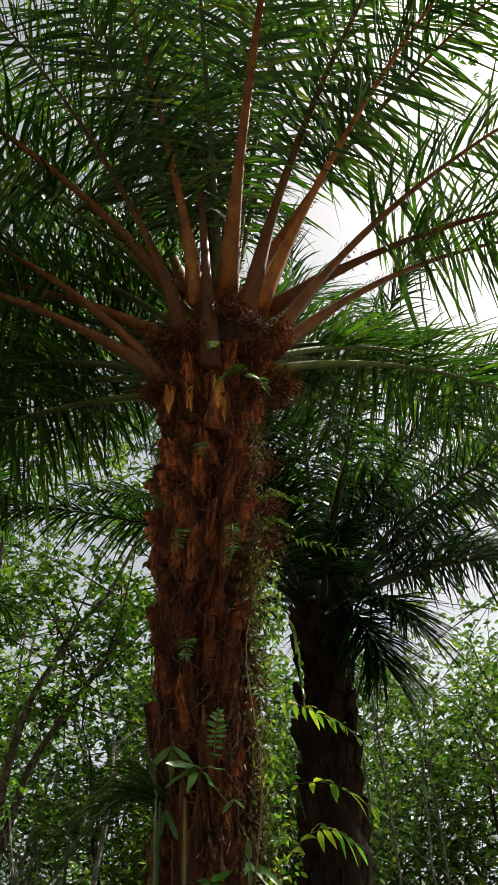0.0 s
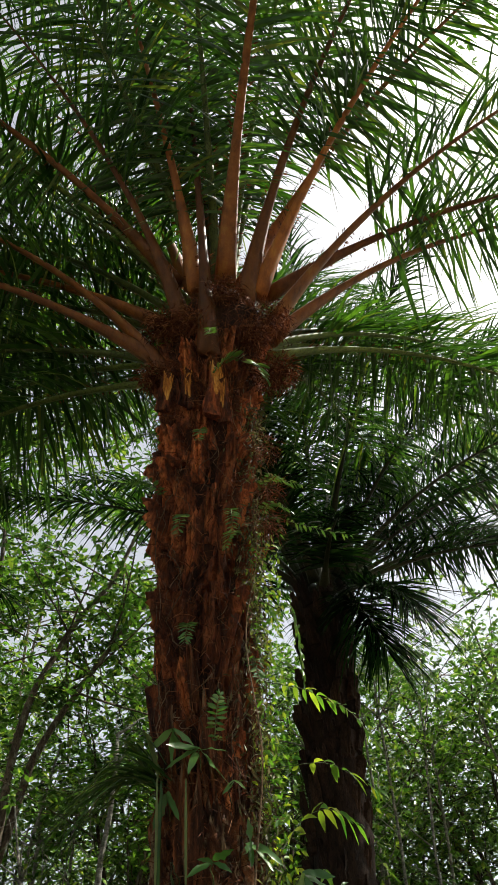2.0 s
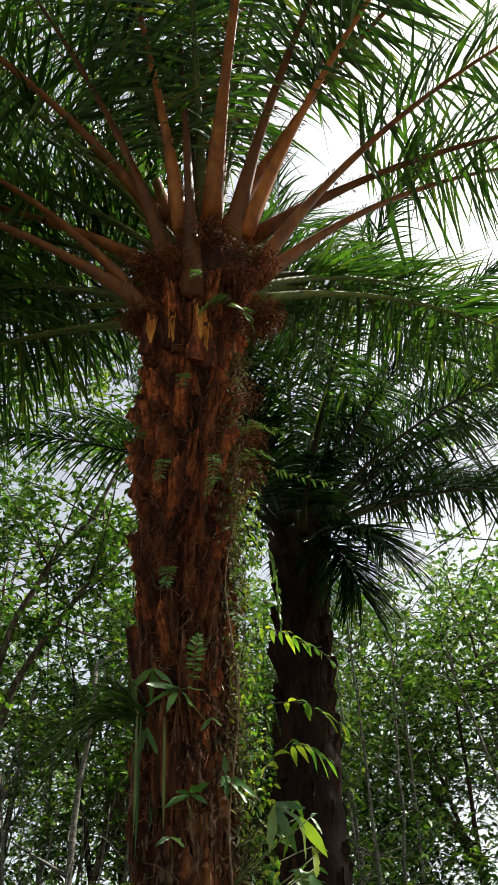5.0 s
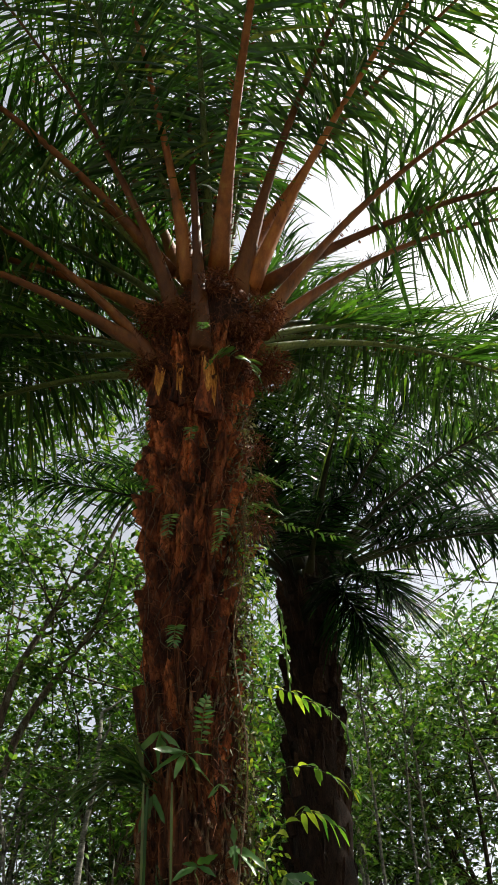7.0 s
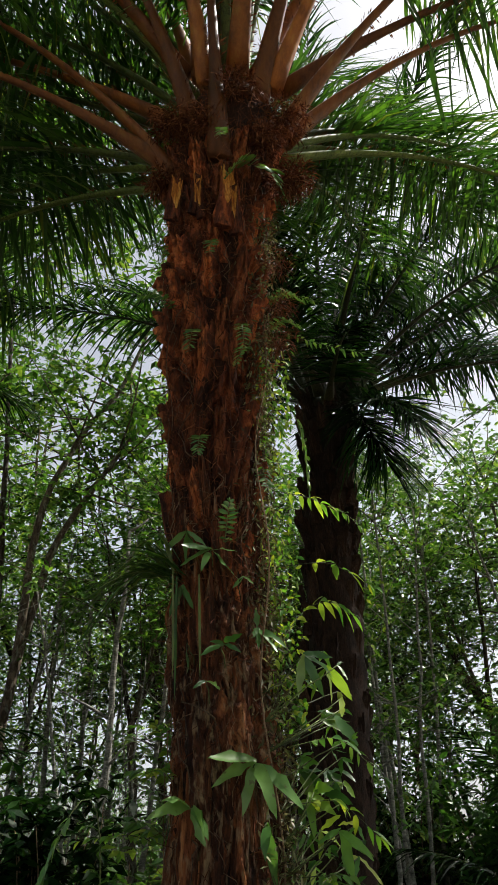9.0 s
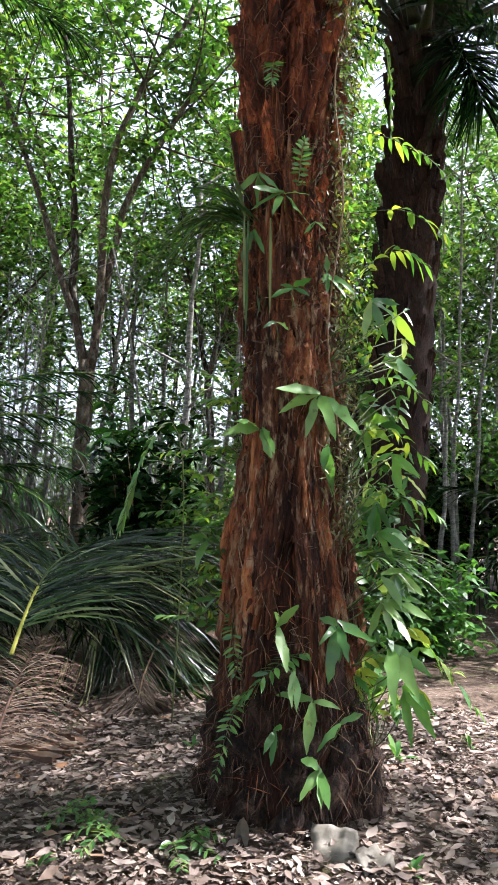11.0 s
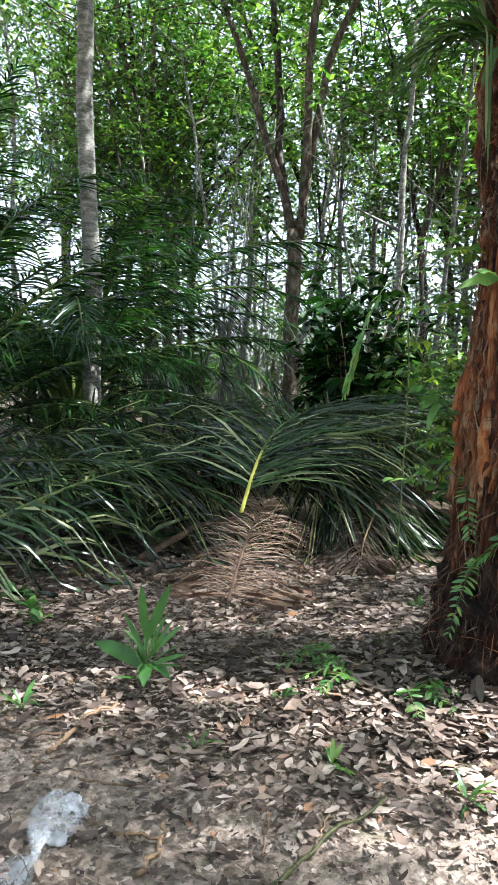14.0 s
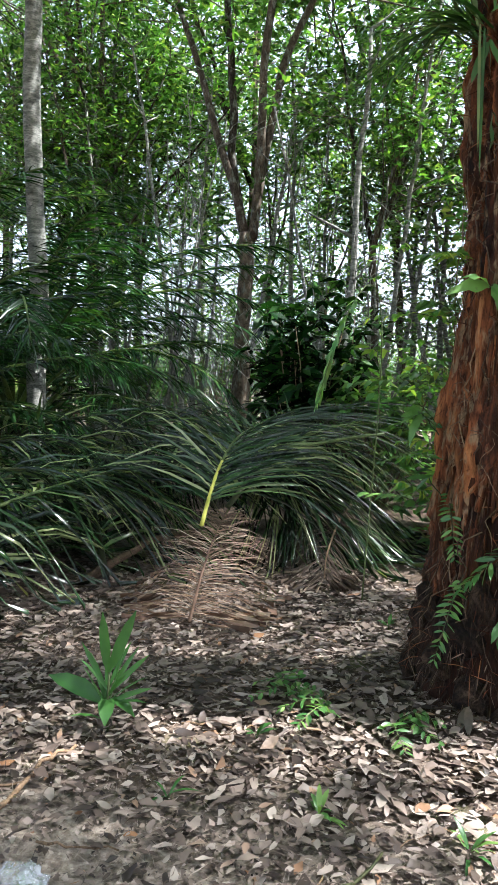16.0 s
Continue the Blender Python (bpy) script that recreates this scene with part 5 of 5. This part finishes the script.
def build_vines():
    g = np.random.default_rng(37)
    th = holder("climbing_vine", (0.36, 3.52, 0.1), "leafy yellow-green vine climbing the side of the palm trunk", "vine")
    o = np.array((0.36, 3.52, 0.1))
    z = np.linspace(0, 4.7, 40)
    p = np.stack([palm_radius(z + 0.1) * 0.98 + PALM[0] - 0.05 - o[0] + 0.03 * np.sin(z * 5), -0.05 + 0.10 * np.sin(z * 1.7), z], -1)
    v, f = tube(p, np.linspace(0.0065, 0.003, 40), 6)
    mesh_ob("stem", v, f, M_STICK, th)
    spots = [(0.48, 3.6, 2.50), (0.51, 3.65, 2.21), (0.54, 3.7, 1.92), (0.52, 3.7, 1.69), (0.49, 3.5, 1.04), (0.55, 3.5, 0.89), (0.50, 3.45, 0.73), (0.60, 3.5, 0.63), (0.42, 3.42, 1.15), (0.44, 3.4, 0.9)]
    for i in range(80):
        spots.append((0.30 + 0.30 * g.random(), 3.42 + 0.5 * g.random(), 0.45 + 2.0 * g.random()))
    for i, q in enumerate(spots):
        zz = min(max(q[2] - 0.15, 0.2), 4.6)
        root = p[int((zz - 0.1) / 4.7 * 39)]
        b = np.array(q) - o
        k = int(g.choice([1, 2, 3, 3, 4, 5]))
        mid, span = g.uniform(-130, 20), g.uniform(60, 150)
        ang = np.linspace(mid - span / 2, mid + span / 2, k) if k > 1 else [mid]
        lobed_leaf(th, b, ang, 0.07 + 0.13 * g.random() ** 1.7, g, (M_VINE, M_FERN, M_VINE, M_FERN, M_SHRUB)[i % 5], root, 0.12 + 0.05 * g.random())
    # sprays that lean out over the path: points of the stalk, pairs of leaflets, their length and half width
    for line, count, length, half, m in (([(0.24, 3.55, 4.50), (0.51, 3.6, 4.44), (0.67, 3.6, 4.38), (0.86, 3.6, 4.33)], 13, 0.05, 0.011, M_FERN),
                                         ([(0.22, 3.55, 4.62), (0.40, 3.5, 4.74), (0.58, 3.5, 4.66)], 11, 0.045, 0.010, M_FERN),
                                         ([(0.40, 3.75, 4.05), (0.48, 3.75, 3.87), (0.49, 3.75, 3.66), (0.49, 3.75, 3.41)], 22, 0.055, 0.012, M_FERN),
                                         ([(0.26, 3.55, 3.36), (0.47, 3.6, 3.34), (0.60, 3.6, 3.26)], 7, 0.095, 0.016, M_VINE),
                                         ([(0.55, 3.62, 3.32), (0.70, 3.62, 3.22), (0.82, 3.62, 3.02)], 10, 0.045, 0.011, M_FERN),
                                         ([(0.26, 3.5, 2.9), (0.53, 3.55, 2.95), (0.64, 3.55, 2.88), (0.76, 3.55, 2.80)], 6, 0.10, 0.017, M_VINE),
                                         ([(0.26, 3.5, 2.52), (0.40, 3.6, 2.72), (0.53, 3.6, 2.76), (0.64, 3.6, 2.68)], 8, 0.12, 0.02, M_VINE),
                                         ([(0.27, 3.5, 2.05), (0.5, 3.5, 2.1), (0.70, 3.55, 1.92)], 9, 0.075, 0.016, M_FERN),
                                         ([(0.28, 3.5, 1.82), (0.48, 3.5, 1.84), (0.66, 3.55, 1.68)], 6, 0.10, 0.019, M_VINE),
                                         ([(0.30, 3.5, 1.55), (0.5, 3.5, 1.56), (0.70, 3.5, 1.42)], 8, 0.085, 0.018, M_FERN),
                                         ([(0.36, 3.45, 1.05), (0.62, 3.42, 0.86), (0.84, 3.42, 0.58)], 6, 0.12, 0.02, M_VINE)):
        pinnate(th, np.array(line) - o, count, length, half, g, m, droop=0.5, sweep=(72, 50), planes=12, start=0.22, stem=0.0022)
    # broad lobed leaves hanging at the foot
    for base, ang, ln, m, wide in (((0.36, 3.46, 2.45), (10, -25, -60, -95), 0.22, M_FERN, 0.13), ((0.42, 3.40, 1.04), (-5, -40, -75, -105), 0.29, M_FERN, 0.12),
                                   ((0.46, 3.38, 0.84), (-30, -60, -95), 0.30, M_FERN, 0.13), ((0.52, 3.42, 0.66), (-15, -50, -80), 0.24, M_VINE, 0.12), ((0.40, 3.42, 1.35), (20, -20, -60), 0.2, M_FERN, 0.12)):
        lobed_leaf(th, np.array(base) - o, ang, ln, g, m, np.array((0.26, 3.5, base[2] - 0.12)) - o, wide)
    # thin dry growth up the trunk's side
    n = 3800
    zz = 1.3 + 4.1 * g.random(n)
    a = radians(-24) + 0.26 * g.normal(size=n)
    rr = palm_radius(zz) + 0.02 + 0.10 * g.random(n) ** 1.5
    cx = np.array([palm_centre(q)[0] for q in zz])
    B = np.stack([cx + rr * np.cos(a), PALM[1] + rr * np.sin(a), zz], -1) - o
    v, f = blades(B, g.normal(size=(n, 3)) - (0, 0, 0.4), g.normal(size=(n, 3)), 0.025 + 0.03 * g.random(n), 0.006, 0.2, LOW_PROFILE, 0.2)
    mesh_ob("foliage", v, f, M_DRY_GROWTH, th, kind="stuff")
    # small bright leaves of the creeper, lit from behind, and a tangle of red fibre above them
    n = 950
    zz = 2.15 + 2.2 * g.random(n)
    a = radians(-8) + 0.22 * g.normal(size=n)
    rr = palm_radius(zz) + 0.03 + 0.17 * g.random(n) ** 1.6
    cx = np.array([palm_centre(q)[0] for q in zz])
    B = np.stack([cx + rr * np.cos(a), PALM[1] + rr * np.sin(a), zz], -1) - o
    v, f = blades(B, g.normal(size=(n, 3)) + (0.3, 0, -0.5), g.normal(size=(n, 3)) + (0, -0.6, 0.4), 0.022 + 0.03 * g.random(n), 0.007 + 0.004 * g.random(n), 0.2, LEAF_PROFILE, 0.2)
    mesh_ob("leaf_spray", v, f, M_VINE, th, kind="stuff")
    for q in ((0.36, 3.50, 4.62), (0.33, 3.44, 4.3), (0.35, 3.46, 4.95)):
        tuft("fibre_tangle", th, np.array(q) - o, 420, 0.12, 0.002, g, M_FIBRE)
    tw = holder("grass_tuft", (0.36, 3.5, 1.24), "tuft of narrow grass blades growing on the trunk", "grass")
    for i in range(16):
        D = (1, -0.3 + 0.3 * g.normal(), 0.25 * g.normal() + 0.15)
        v, f = blades([(0, 0, 0)], D, (0, -0.4, 1), g.uniform(0.25, 0.45), 0.006, 0.5, STRAP_PROFILE, 0.3)
        mesh_ob("blade", v, f, M_GRASS, tw)


build_vines()


# ---------------- plants beside the palm ----------------
def build_side_plants():
    g = np.random.default_rng(39)
    th = holder("tall_fern", (-0.75, 4.85, 0.0), "tall fern with one bright frond hanging over", "fern")
    o = np.array((-0.75, 4.85, 0.0))
    line = np.array([(-0.75, 4.85, 0.0), (-0.72, 4.83, 0.8), (-0.62, 4.4, 1.75), (-0.66, 4.1, 2.0), (-0.74, 4.0, 1.93), (-0.83, 4.0, 1.7), (-0.90, 4.0, 1.5), (-0.94, 4.0, 1.3)]) - o
    pinnate(th, line, 24, 0.115, 0.021, g, M_FERN, start=0.62, sweep=(62, 48), planes=5, droop=0.25, stem=0.005)
    for i, q in enumerate([(-0.48, 3.75, 1.75), (-0.55, 3.72, 1.45), (-0.50, 3.70, 1.15), (-0.56, 3.75, 0.88), (-0.46, 3.72, 2.0)]):
        q = np.array(q)
        root = np.array((palm_centre(q[2])[0] - palm_radius(q[2]) * 0.98, 3.70, q[2] - 0.08))
        pl = holder("side_fern", tuple(root), "green fern with spreading leaves on the side of the trunk", "fern", "ferns on the palm trunk")
        for k in range(4):
            e = q - root + g.normal(size=3) * (0.10, 0.1, 0.12)
            pinnate(pl, [(0, 0, 0), e * 0.5 + (0, 0, 0.05), e], 9, 0.09, 0.017, g, (M_FERN, M_VINE)[k % 2], start=0.2, droop=0.35)


build_side_plants()


def rosette(name, place, label, category, rows, mat, half, profile=LEAF_PROFILE, fold=0.2, stem=0.0):
    """Ground plant: rows of azimuth, elevation, length, sag."""
    place = (place[0], place[1], float(ground_height(np.array(place[0]), np.array(place[1]))))
    th = holder(name, place, label, category)
    for az, el, ln, sag, *more in rows:
        wide, high, *open_face = more or (half, stem * (0.3 + 0.7 * rng.random()))
        D = np.array((math.cos(radians(az)) * math.cos(radians(el)), math.sin(radians(az)) * math.cos(radians(el)), math.sin(radians(el))))
        up = np.array((-D[0] * D[2], -D[1] * D[2], 1 - D[2] ** 2)) if not open_face else np.array((0.0, -1.0, 0.5))
        v, f = blades([(0, 0, high)], D, up, ln, wide * ln, sag, profile, fold)
        mesh_ob("leaf", v, f, mat, th)
    if stem:
        v, f = tube([(0, 0, -0.02), (0.0, 0, stem * 0.5), (0.005, 0, stem)], [0.008, 0.006, 0.004], 6)
        mesh_ob("stem", v, f, M_GREEN_STICK, th)
    return th


WIDE = ((0, 0.15), (0.2, 0.7), (0.45, 1.0), (0.75, 0.8), (1.0, 0.05))
rosette("seedling", (-1.53, 2.80), "broad-leaved green palm seedling in the litter", "seedling",
        [(176, 30, 0.31, 0.25, 0.115, 0.12, 1), (160, 82, 0.25, 0.02, 0.09, 0.24, 1), (8, 68, 0.29, 0.02, 0.085, 0.24, 1), (12, 50, 0.25, 0.1, 0.05, 0.16, 1), (170, 58, 0.24, 0.1, 0.05, 0.17, 1), (5, 35, 0.22, 0.2, 0.05, 0.12, 1), (-70, 20, 0.12, 0.8, 0.27, 0.14), (-10, 15, 0.13, 0.6, 0.24, 0.14), (150, 60, 0.24, 0.1, 0.06, 0.11), (60, 52, 0.24, 0.1, 0.06, 0.15),
         (10, 42, 0.22, 0.15, 0.06, 0.13), (30, 75, 0.25, 0.0, 0.05, 0.1), (-30, 52, 0.2, 0.15, 0.06, 0.15), (-140, 35, 0.18, 0.3, 0.07, 0.05), (200, 65, 0.24, 0.1, 0.05, 0.09), (80, 46, 0.23, 0.1, 0.05, 0.18), (-5, 32, 0.2, 0.3, 0.07, 0.11), (165, 45, 0.2, 0.2, 0.05, 0.17), (120, 70, 0.2, 0.0, 0.05, 0.12)], M_SEEDLING, 0.085, WIDE, 0.25, 0.25)
g = np.random.default_rng(41)
for x, y, n, ln, mat, half in ((-0.64, 2.47, 9, 0.11, M_FERN, 0.08), (-0.18, 2.42, 9, 0.13, M_FERN, 0.06), (-1.13, 2.41, 5, 0.12, M_SEEDLING, 0.05), (-1.94, 2.49, 7, 0.17, M_FERN, 0.06), (0.62, 4.32, 7, 0.16, M_FERN, 0.1), (0.95, 5.2, 6, 0.13, M_FERN, 0.1),
                               (1.39, 6.68, 8, 0.25, M_VINE, 0.08), (-0.32, 3.1, 5, 0.14, M_FERN, 0.12), (-0.95, 2.9, 5, 0.10, M_SEEDLING, 0.12), (-0.55, 4.4, 6, 0.12, M_SEEDLING, 0.1), (-2.66, 3.55, 9, 0.17, M_FERN, 0.16), (-2.5, 3.4, 8, 0.15, M_FERN, 0.17), (-2.85, 3.7, 8, 0.17, M_FERN, 0.16),
                               (-1.9, 1.75, 5, 0.08, M_SEEDLING, 0.1), (0.5, 3.0, 5, 0.09, M_SEEDLING, 0.1), (1.1, 4.6, 6, 0.12, M_FERN, 0.09), (1.7, 8.2, 10, 0.4, M_GRASS, 0.03), (2.1, 7.4, 10, 0.4, M_GRASS, 0.03), (2.9, 8.4, 12, 0.5, M_GRASS, 0.03)):
    rosette("weed", (x, y), "small green weed growing through the litter", "weed", [(g.uniform(0, 360), g.uniform(20, 70), ln * g.uniform(0.7, 1.2), g.uniform(0.2, 0.6)) for _ in range(n)], mat, half, LEAF_PROFILE, 0.2, 0.03)
for x, y, az0 in ((-0.66, 3.18, 200), (-0.5, 3.12, 330), (-0.80, 3.28, 170)):
    th = holder("ground_fern", (x, y, 0.02), "low dark green fern lying on the litter", "fern")
    for k in range(3):
        a = radians(az0 + 35 * (k - 1))
        e = np.array((math.cos(a) * 0.26, math.sin(a) * 0.26, 0.05))
        pinnate(th, [(0, 0, 0), e * 0.5 + (0, 0, 0.08), e], 11, 0.055, 0.011, g, M_FERN, start=0.15)


# ---------------- things lying about ----------------
def stick(points, radius, label, mat, name="stick"):
    p = np.array(points, float)
    o = p[0].copy()
    t, ctl = np.linspace(0, 1, 9), np.linspace(0, 1, len(p))
    q = np.stack([np.interp(t, ctl, p[:, i] - o[i]) for i in range(3)], -1)
    q[1:-1] += np.random.default_rng(int(abs(o[0]) * 1000)).normal(size=(7, 3)) * 0.006
    v, f = tube(q, np.linspace(radius, radius * 0.6, 9), 7, 1, 0.08)
    ob = mesh_ob(name, v, f, mat)
    ob.location = o
    return tagged(ob, label, name)


stick([(-0.66, 1.80, 0.03), (-0.56, 2.05, 0.035), (-0.43, 2.30, 0.05)], 0.0075, "thin dark stalk lying on the soil", M_PETIOLE_DARK, "stalk")
stick([(-1.02, 1.74, 0.02), (-1.01, 1.86, 0.035), (-1.05, 1.97, 0.03)], 0.009, "short brown stick on the soil", M_STICK)
stick([(-1.17, 1.88, 0.02), (-1.02, 1.90, 0.025)], 0.008, "short dark stick on the soil", M_STICK)
stick([(-1.62, 2.20, 0.03), (-1.61, 2.46, 0.05), (-1.57, 2.62, 0.04)], 0.010, "brown stick among the litter", M_STICK)
stick([(-1.95, 2.30, 0.03), (-1.72, 2.27, 0.05), (-1.62, 2.36, 0.03)], 0.008, "brown stick among the litter", M_STICK)
stick([(0.35, 2.95, 0.03), (0.6, 2.85, 0.05), (0.95, 2.9, 0.03)], 0.007, "brown stick among the litter", M_STICK)
stick([(-2.55, 4.6, 0.05), (-2.25, 5.0, 0.28), (-1.8, 5.4, 0.35)], 0.03, "dark old frond stalk under the heap", M_STICK, "dead_stalk")
stick([(-1.5, 5.6, 0.9), (-0.95, 5.75, 1.02), (-0.72, 5.8, 1.05)], 0.018, "pale cut frond stalk sticking out of the heap", M_GREEN_STICK, "cut_stalk")


# thin twigs fallen among the leaves
g = np.random.default_rng(53)
for i in range(26):
    x, y, a, ln = g.uniform(-2.3, 0.4), g.uniform(1.9, 4.3), g.uniform(0, 6.28), g.uniform(0.05, 0.16)
    if np.hypot(x - PALM[0], y - PALM[1]) < 0.75:
        continue
    ends = [(x + k * ln * math.cos(a), y + k * ln * math.sin(a) + 0.02 * g.normal()) for k in (-1, 0, 1)]
    stick([(px, py, float(ground_height(np.array(px), np.array(py))) + 0.03) for px, py in ends], 0.0028 + 0.002 * g.random(), "thin brown twig lying on the leaf litter", M_STICK, "twig")


def crumple(name, place, size, seed, mat, label, category, nx=14, ny=10, rough=0.05, rot=0.0, thick=0.006, tilt=0.0):
    """A crumpled sheet with some thickness."""
    V = []
    for layer in (0, 1):
        for j in range(ny):
            for i in range(nx):
                u, w = i / (nx - 1) - 0.5, j / (ny - 1) - 0.5
                h = rough * (noise.noise(Vector((u * 2.4 + seed, w * 2.4, 0))) + 0.35 * noise.noise(Vector((u * 6, w * 6 + seed, 1)))) + rough * 0.8
                edge = 1 + 0.18 * noise.noise(Vector((u * 3, w * 3, seed)))
                V.append((u * size[0] * edge, w * size[1] * edge, max(h, 0.004) + (thick if layer == 0 else 0)))
    n = nx * ny
    F = []
    for j in range(ny - 1):
        for i in range(nx - 1):
            a = j * nx + i
            F += [(a, a + 1, a + nx + 1, a + nx), (n + a, n + a + nx, n + a + nx + 1, n + a + 1)]
    ring = list(range(nx)) + [j * nx + nx - 1 for j in range(1, ny)] + [(ny - 1) * nx + i for i in range(nx - 2, -1, -1)] + [j * nx for j in range(ny - 2, 0, -1)]
    F += [(b, a, a + n, b + n) for a, b in zip(ring, ring[1:] + ring[:1])]
    ob = mesh_ob(name, V, F, mat)
    ob.matrix_basis = Matrix.Translation(place) @ Matrix.Rotation(radians(rot), 4, "Z") @ Matrix.Rotation(radians(tilt), 4, "X")
    return tagged(ob, label, category)


M_SHEATH = bark_mat("pale_sheath", [(0.3, (0.11, 0.1, 0.075)), (0.6, (0.2, 0.18, 0.145)), (0.8, (0.28, 0.255, 0.21))], (3, 3, 3), 3.0, 0.6, 0.15, vary=False, grainy=False)
crumple("broken_sheath", (0.20, 3.13, 0.055), (0.19, 0.16), 3, M_SHEATH, "pale grey broken sheath at the foot of the palm", "sheath", rough=0.05, rot=-14, tilt=38)
crumple("sheath_piece", (0.34, 3.05, 0.03), (0.15, 0.12), 8, M_SHEATH, "smaller pale broken sheath piece on the litter", "sheath", 9, 7, 0.05, 30, 0.006, 15)
crumple("paper_scrap", (-0.66, 2.03, 0.012), (0.04, 0.05), 5, M_SHEATH, "small pale square scrap on the soil", "scrap", 5, 5, 0.006, 12, 0.003)
for x, y, az in ((-0.20, 3.16, 60), (-0.16, 3.15, 100)):
    v, f = blades([(0, 0, 0)], (math.cos(radians(az)) * 0.35, -0.4, 1), (0, -1, 0.3), 0.22, 0.018, 0.2, LEAF_PROFILE, 0.4, 0.2)
    ob = mesh_ob("dry_blade", v, f, M_SHEATH)
    ob.location = (x, y, 0.05)
    tagged(ob, "pale dry curled blade at the palm's foot", "dry leaf")


def plastic_bag():
    m, nt, p, out = base_mat("clear_plastic")
    p.inputs["Base Color"].default_value = (0.8, 0.84, 0.88, 1)
    p.inputs["Roughness"].default_value = 0.18
    p.inputs["Specular IOR Level"].default_value = 0.8
    bump(nt, p, noise_tex(nt, 14.0, 3.0), 0.9, 0.02)
    tr = nt.nodes.new("ShaderNodeBsdfTransparent")
    mx = nt.nodes.new("ShaderNodeMixShader")
    fac = ramp(nt, noise_tex(nt, 9.0, 3.0), [(0.35, (0.06, 0.06, 0.06)), (0.65, (0.42, 0.42, 0.42))])
    nt.links.new(fac, mx.inputs[0])
    nt.links.new(tr.outputs[0], mx.inputs[1])
    nt.links.new(p.outputs[0], mx.inputs[2])
    nt.links.new(mx.outputs[0], out.inputs[0])
    th = holder("plastic_bag", (-1.34, 1.84, 0.0), "knotted clear plastic bag lying on the soil", "plastic bag")
    V, nu, nv = [], 28, 18
    for j in range(nv + 1):
        q = math.pi * j / nv
        for i in range(nu):
            t = 2 * math.pi * i / nu
            d = Vector((math.sin(q) * math.cos(t), math.sin(q) * math.sin(t), math.cos(q)))
            r = 1 + 0.35 * noise.noise(d * 2.1 + Vector((3, 1, 0))) + 0.22 * abs(noise.noise(d * 5.0)) + 0.1 * noise.noise(d * 11)
            w = 0.055 + 0.03 * math.cos(q * 0.9)
            V.append((0.066 * r * d.x, 0.095 * r * d.z, max(0.006, 0.055 + 0.06 * r * d.y)))
    F = [(j * nu + i, (j + 1) * nu + i, (j + 1) * nu + (i + 1) % nu, j * nu + (i + 1) % nu) for j in range(nv) for i in range(nu)]
    body = mesh_ob("pouch", V, F, m, th)
    v, f = tube([(0.0, -0.08, 0.05), (0.012, -0.12, 0.035), (0.02, -0.135, 0.03)], [0.03, 0.013, 0.016], 9, 1, 0.15)
    mesh_ob("knot", v, f, m, th)
    for a in (-0.5, 0.1, 0.5):
        v, f = blades([(0.02, -0.13, 0.03)], (math.sin(a) - 0.2, -1, -0.12), (0, 0, 1), 0.13, 0.022, 0.0, ((0, 0.2), (0.4, 0.8), (0.8, 1.0), (1.0, 0.9)), 0.5)
        mesh_ob("tail", v, f, m, th)


plastic_bag()
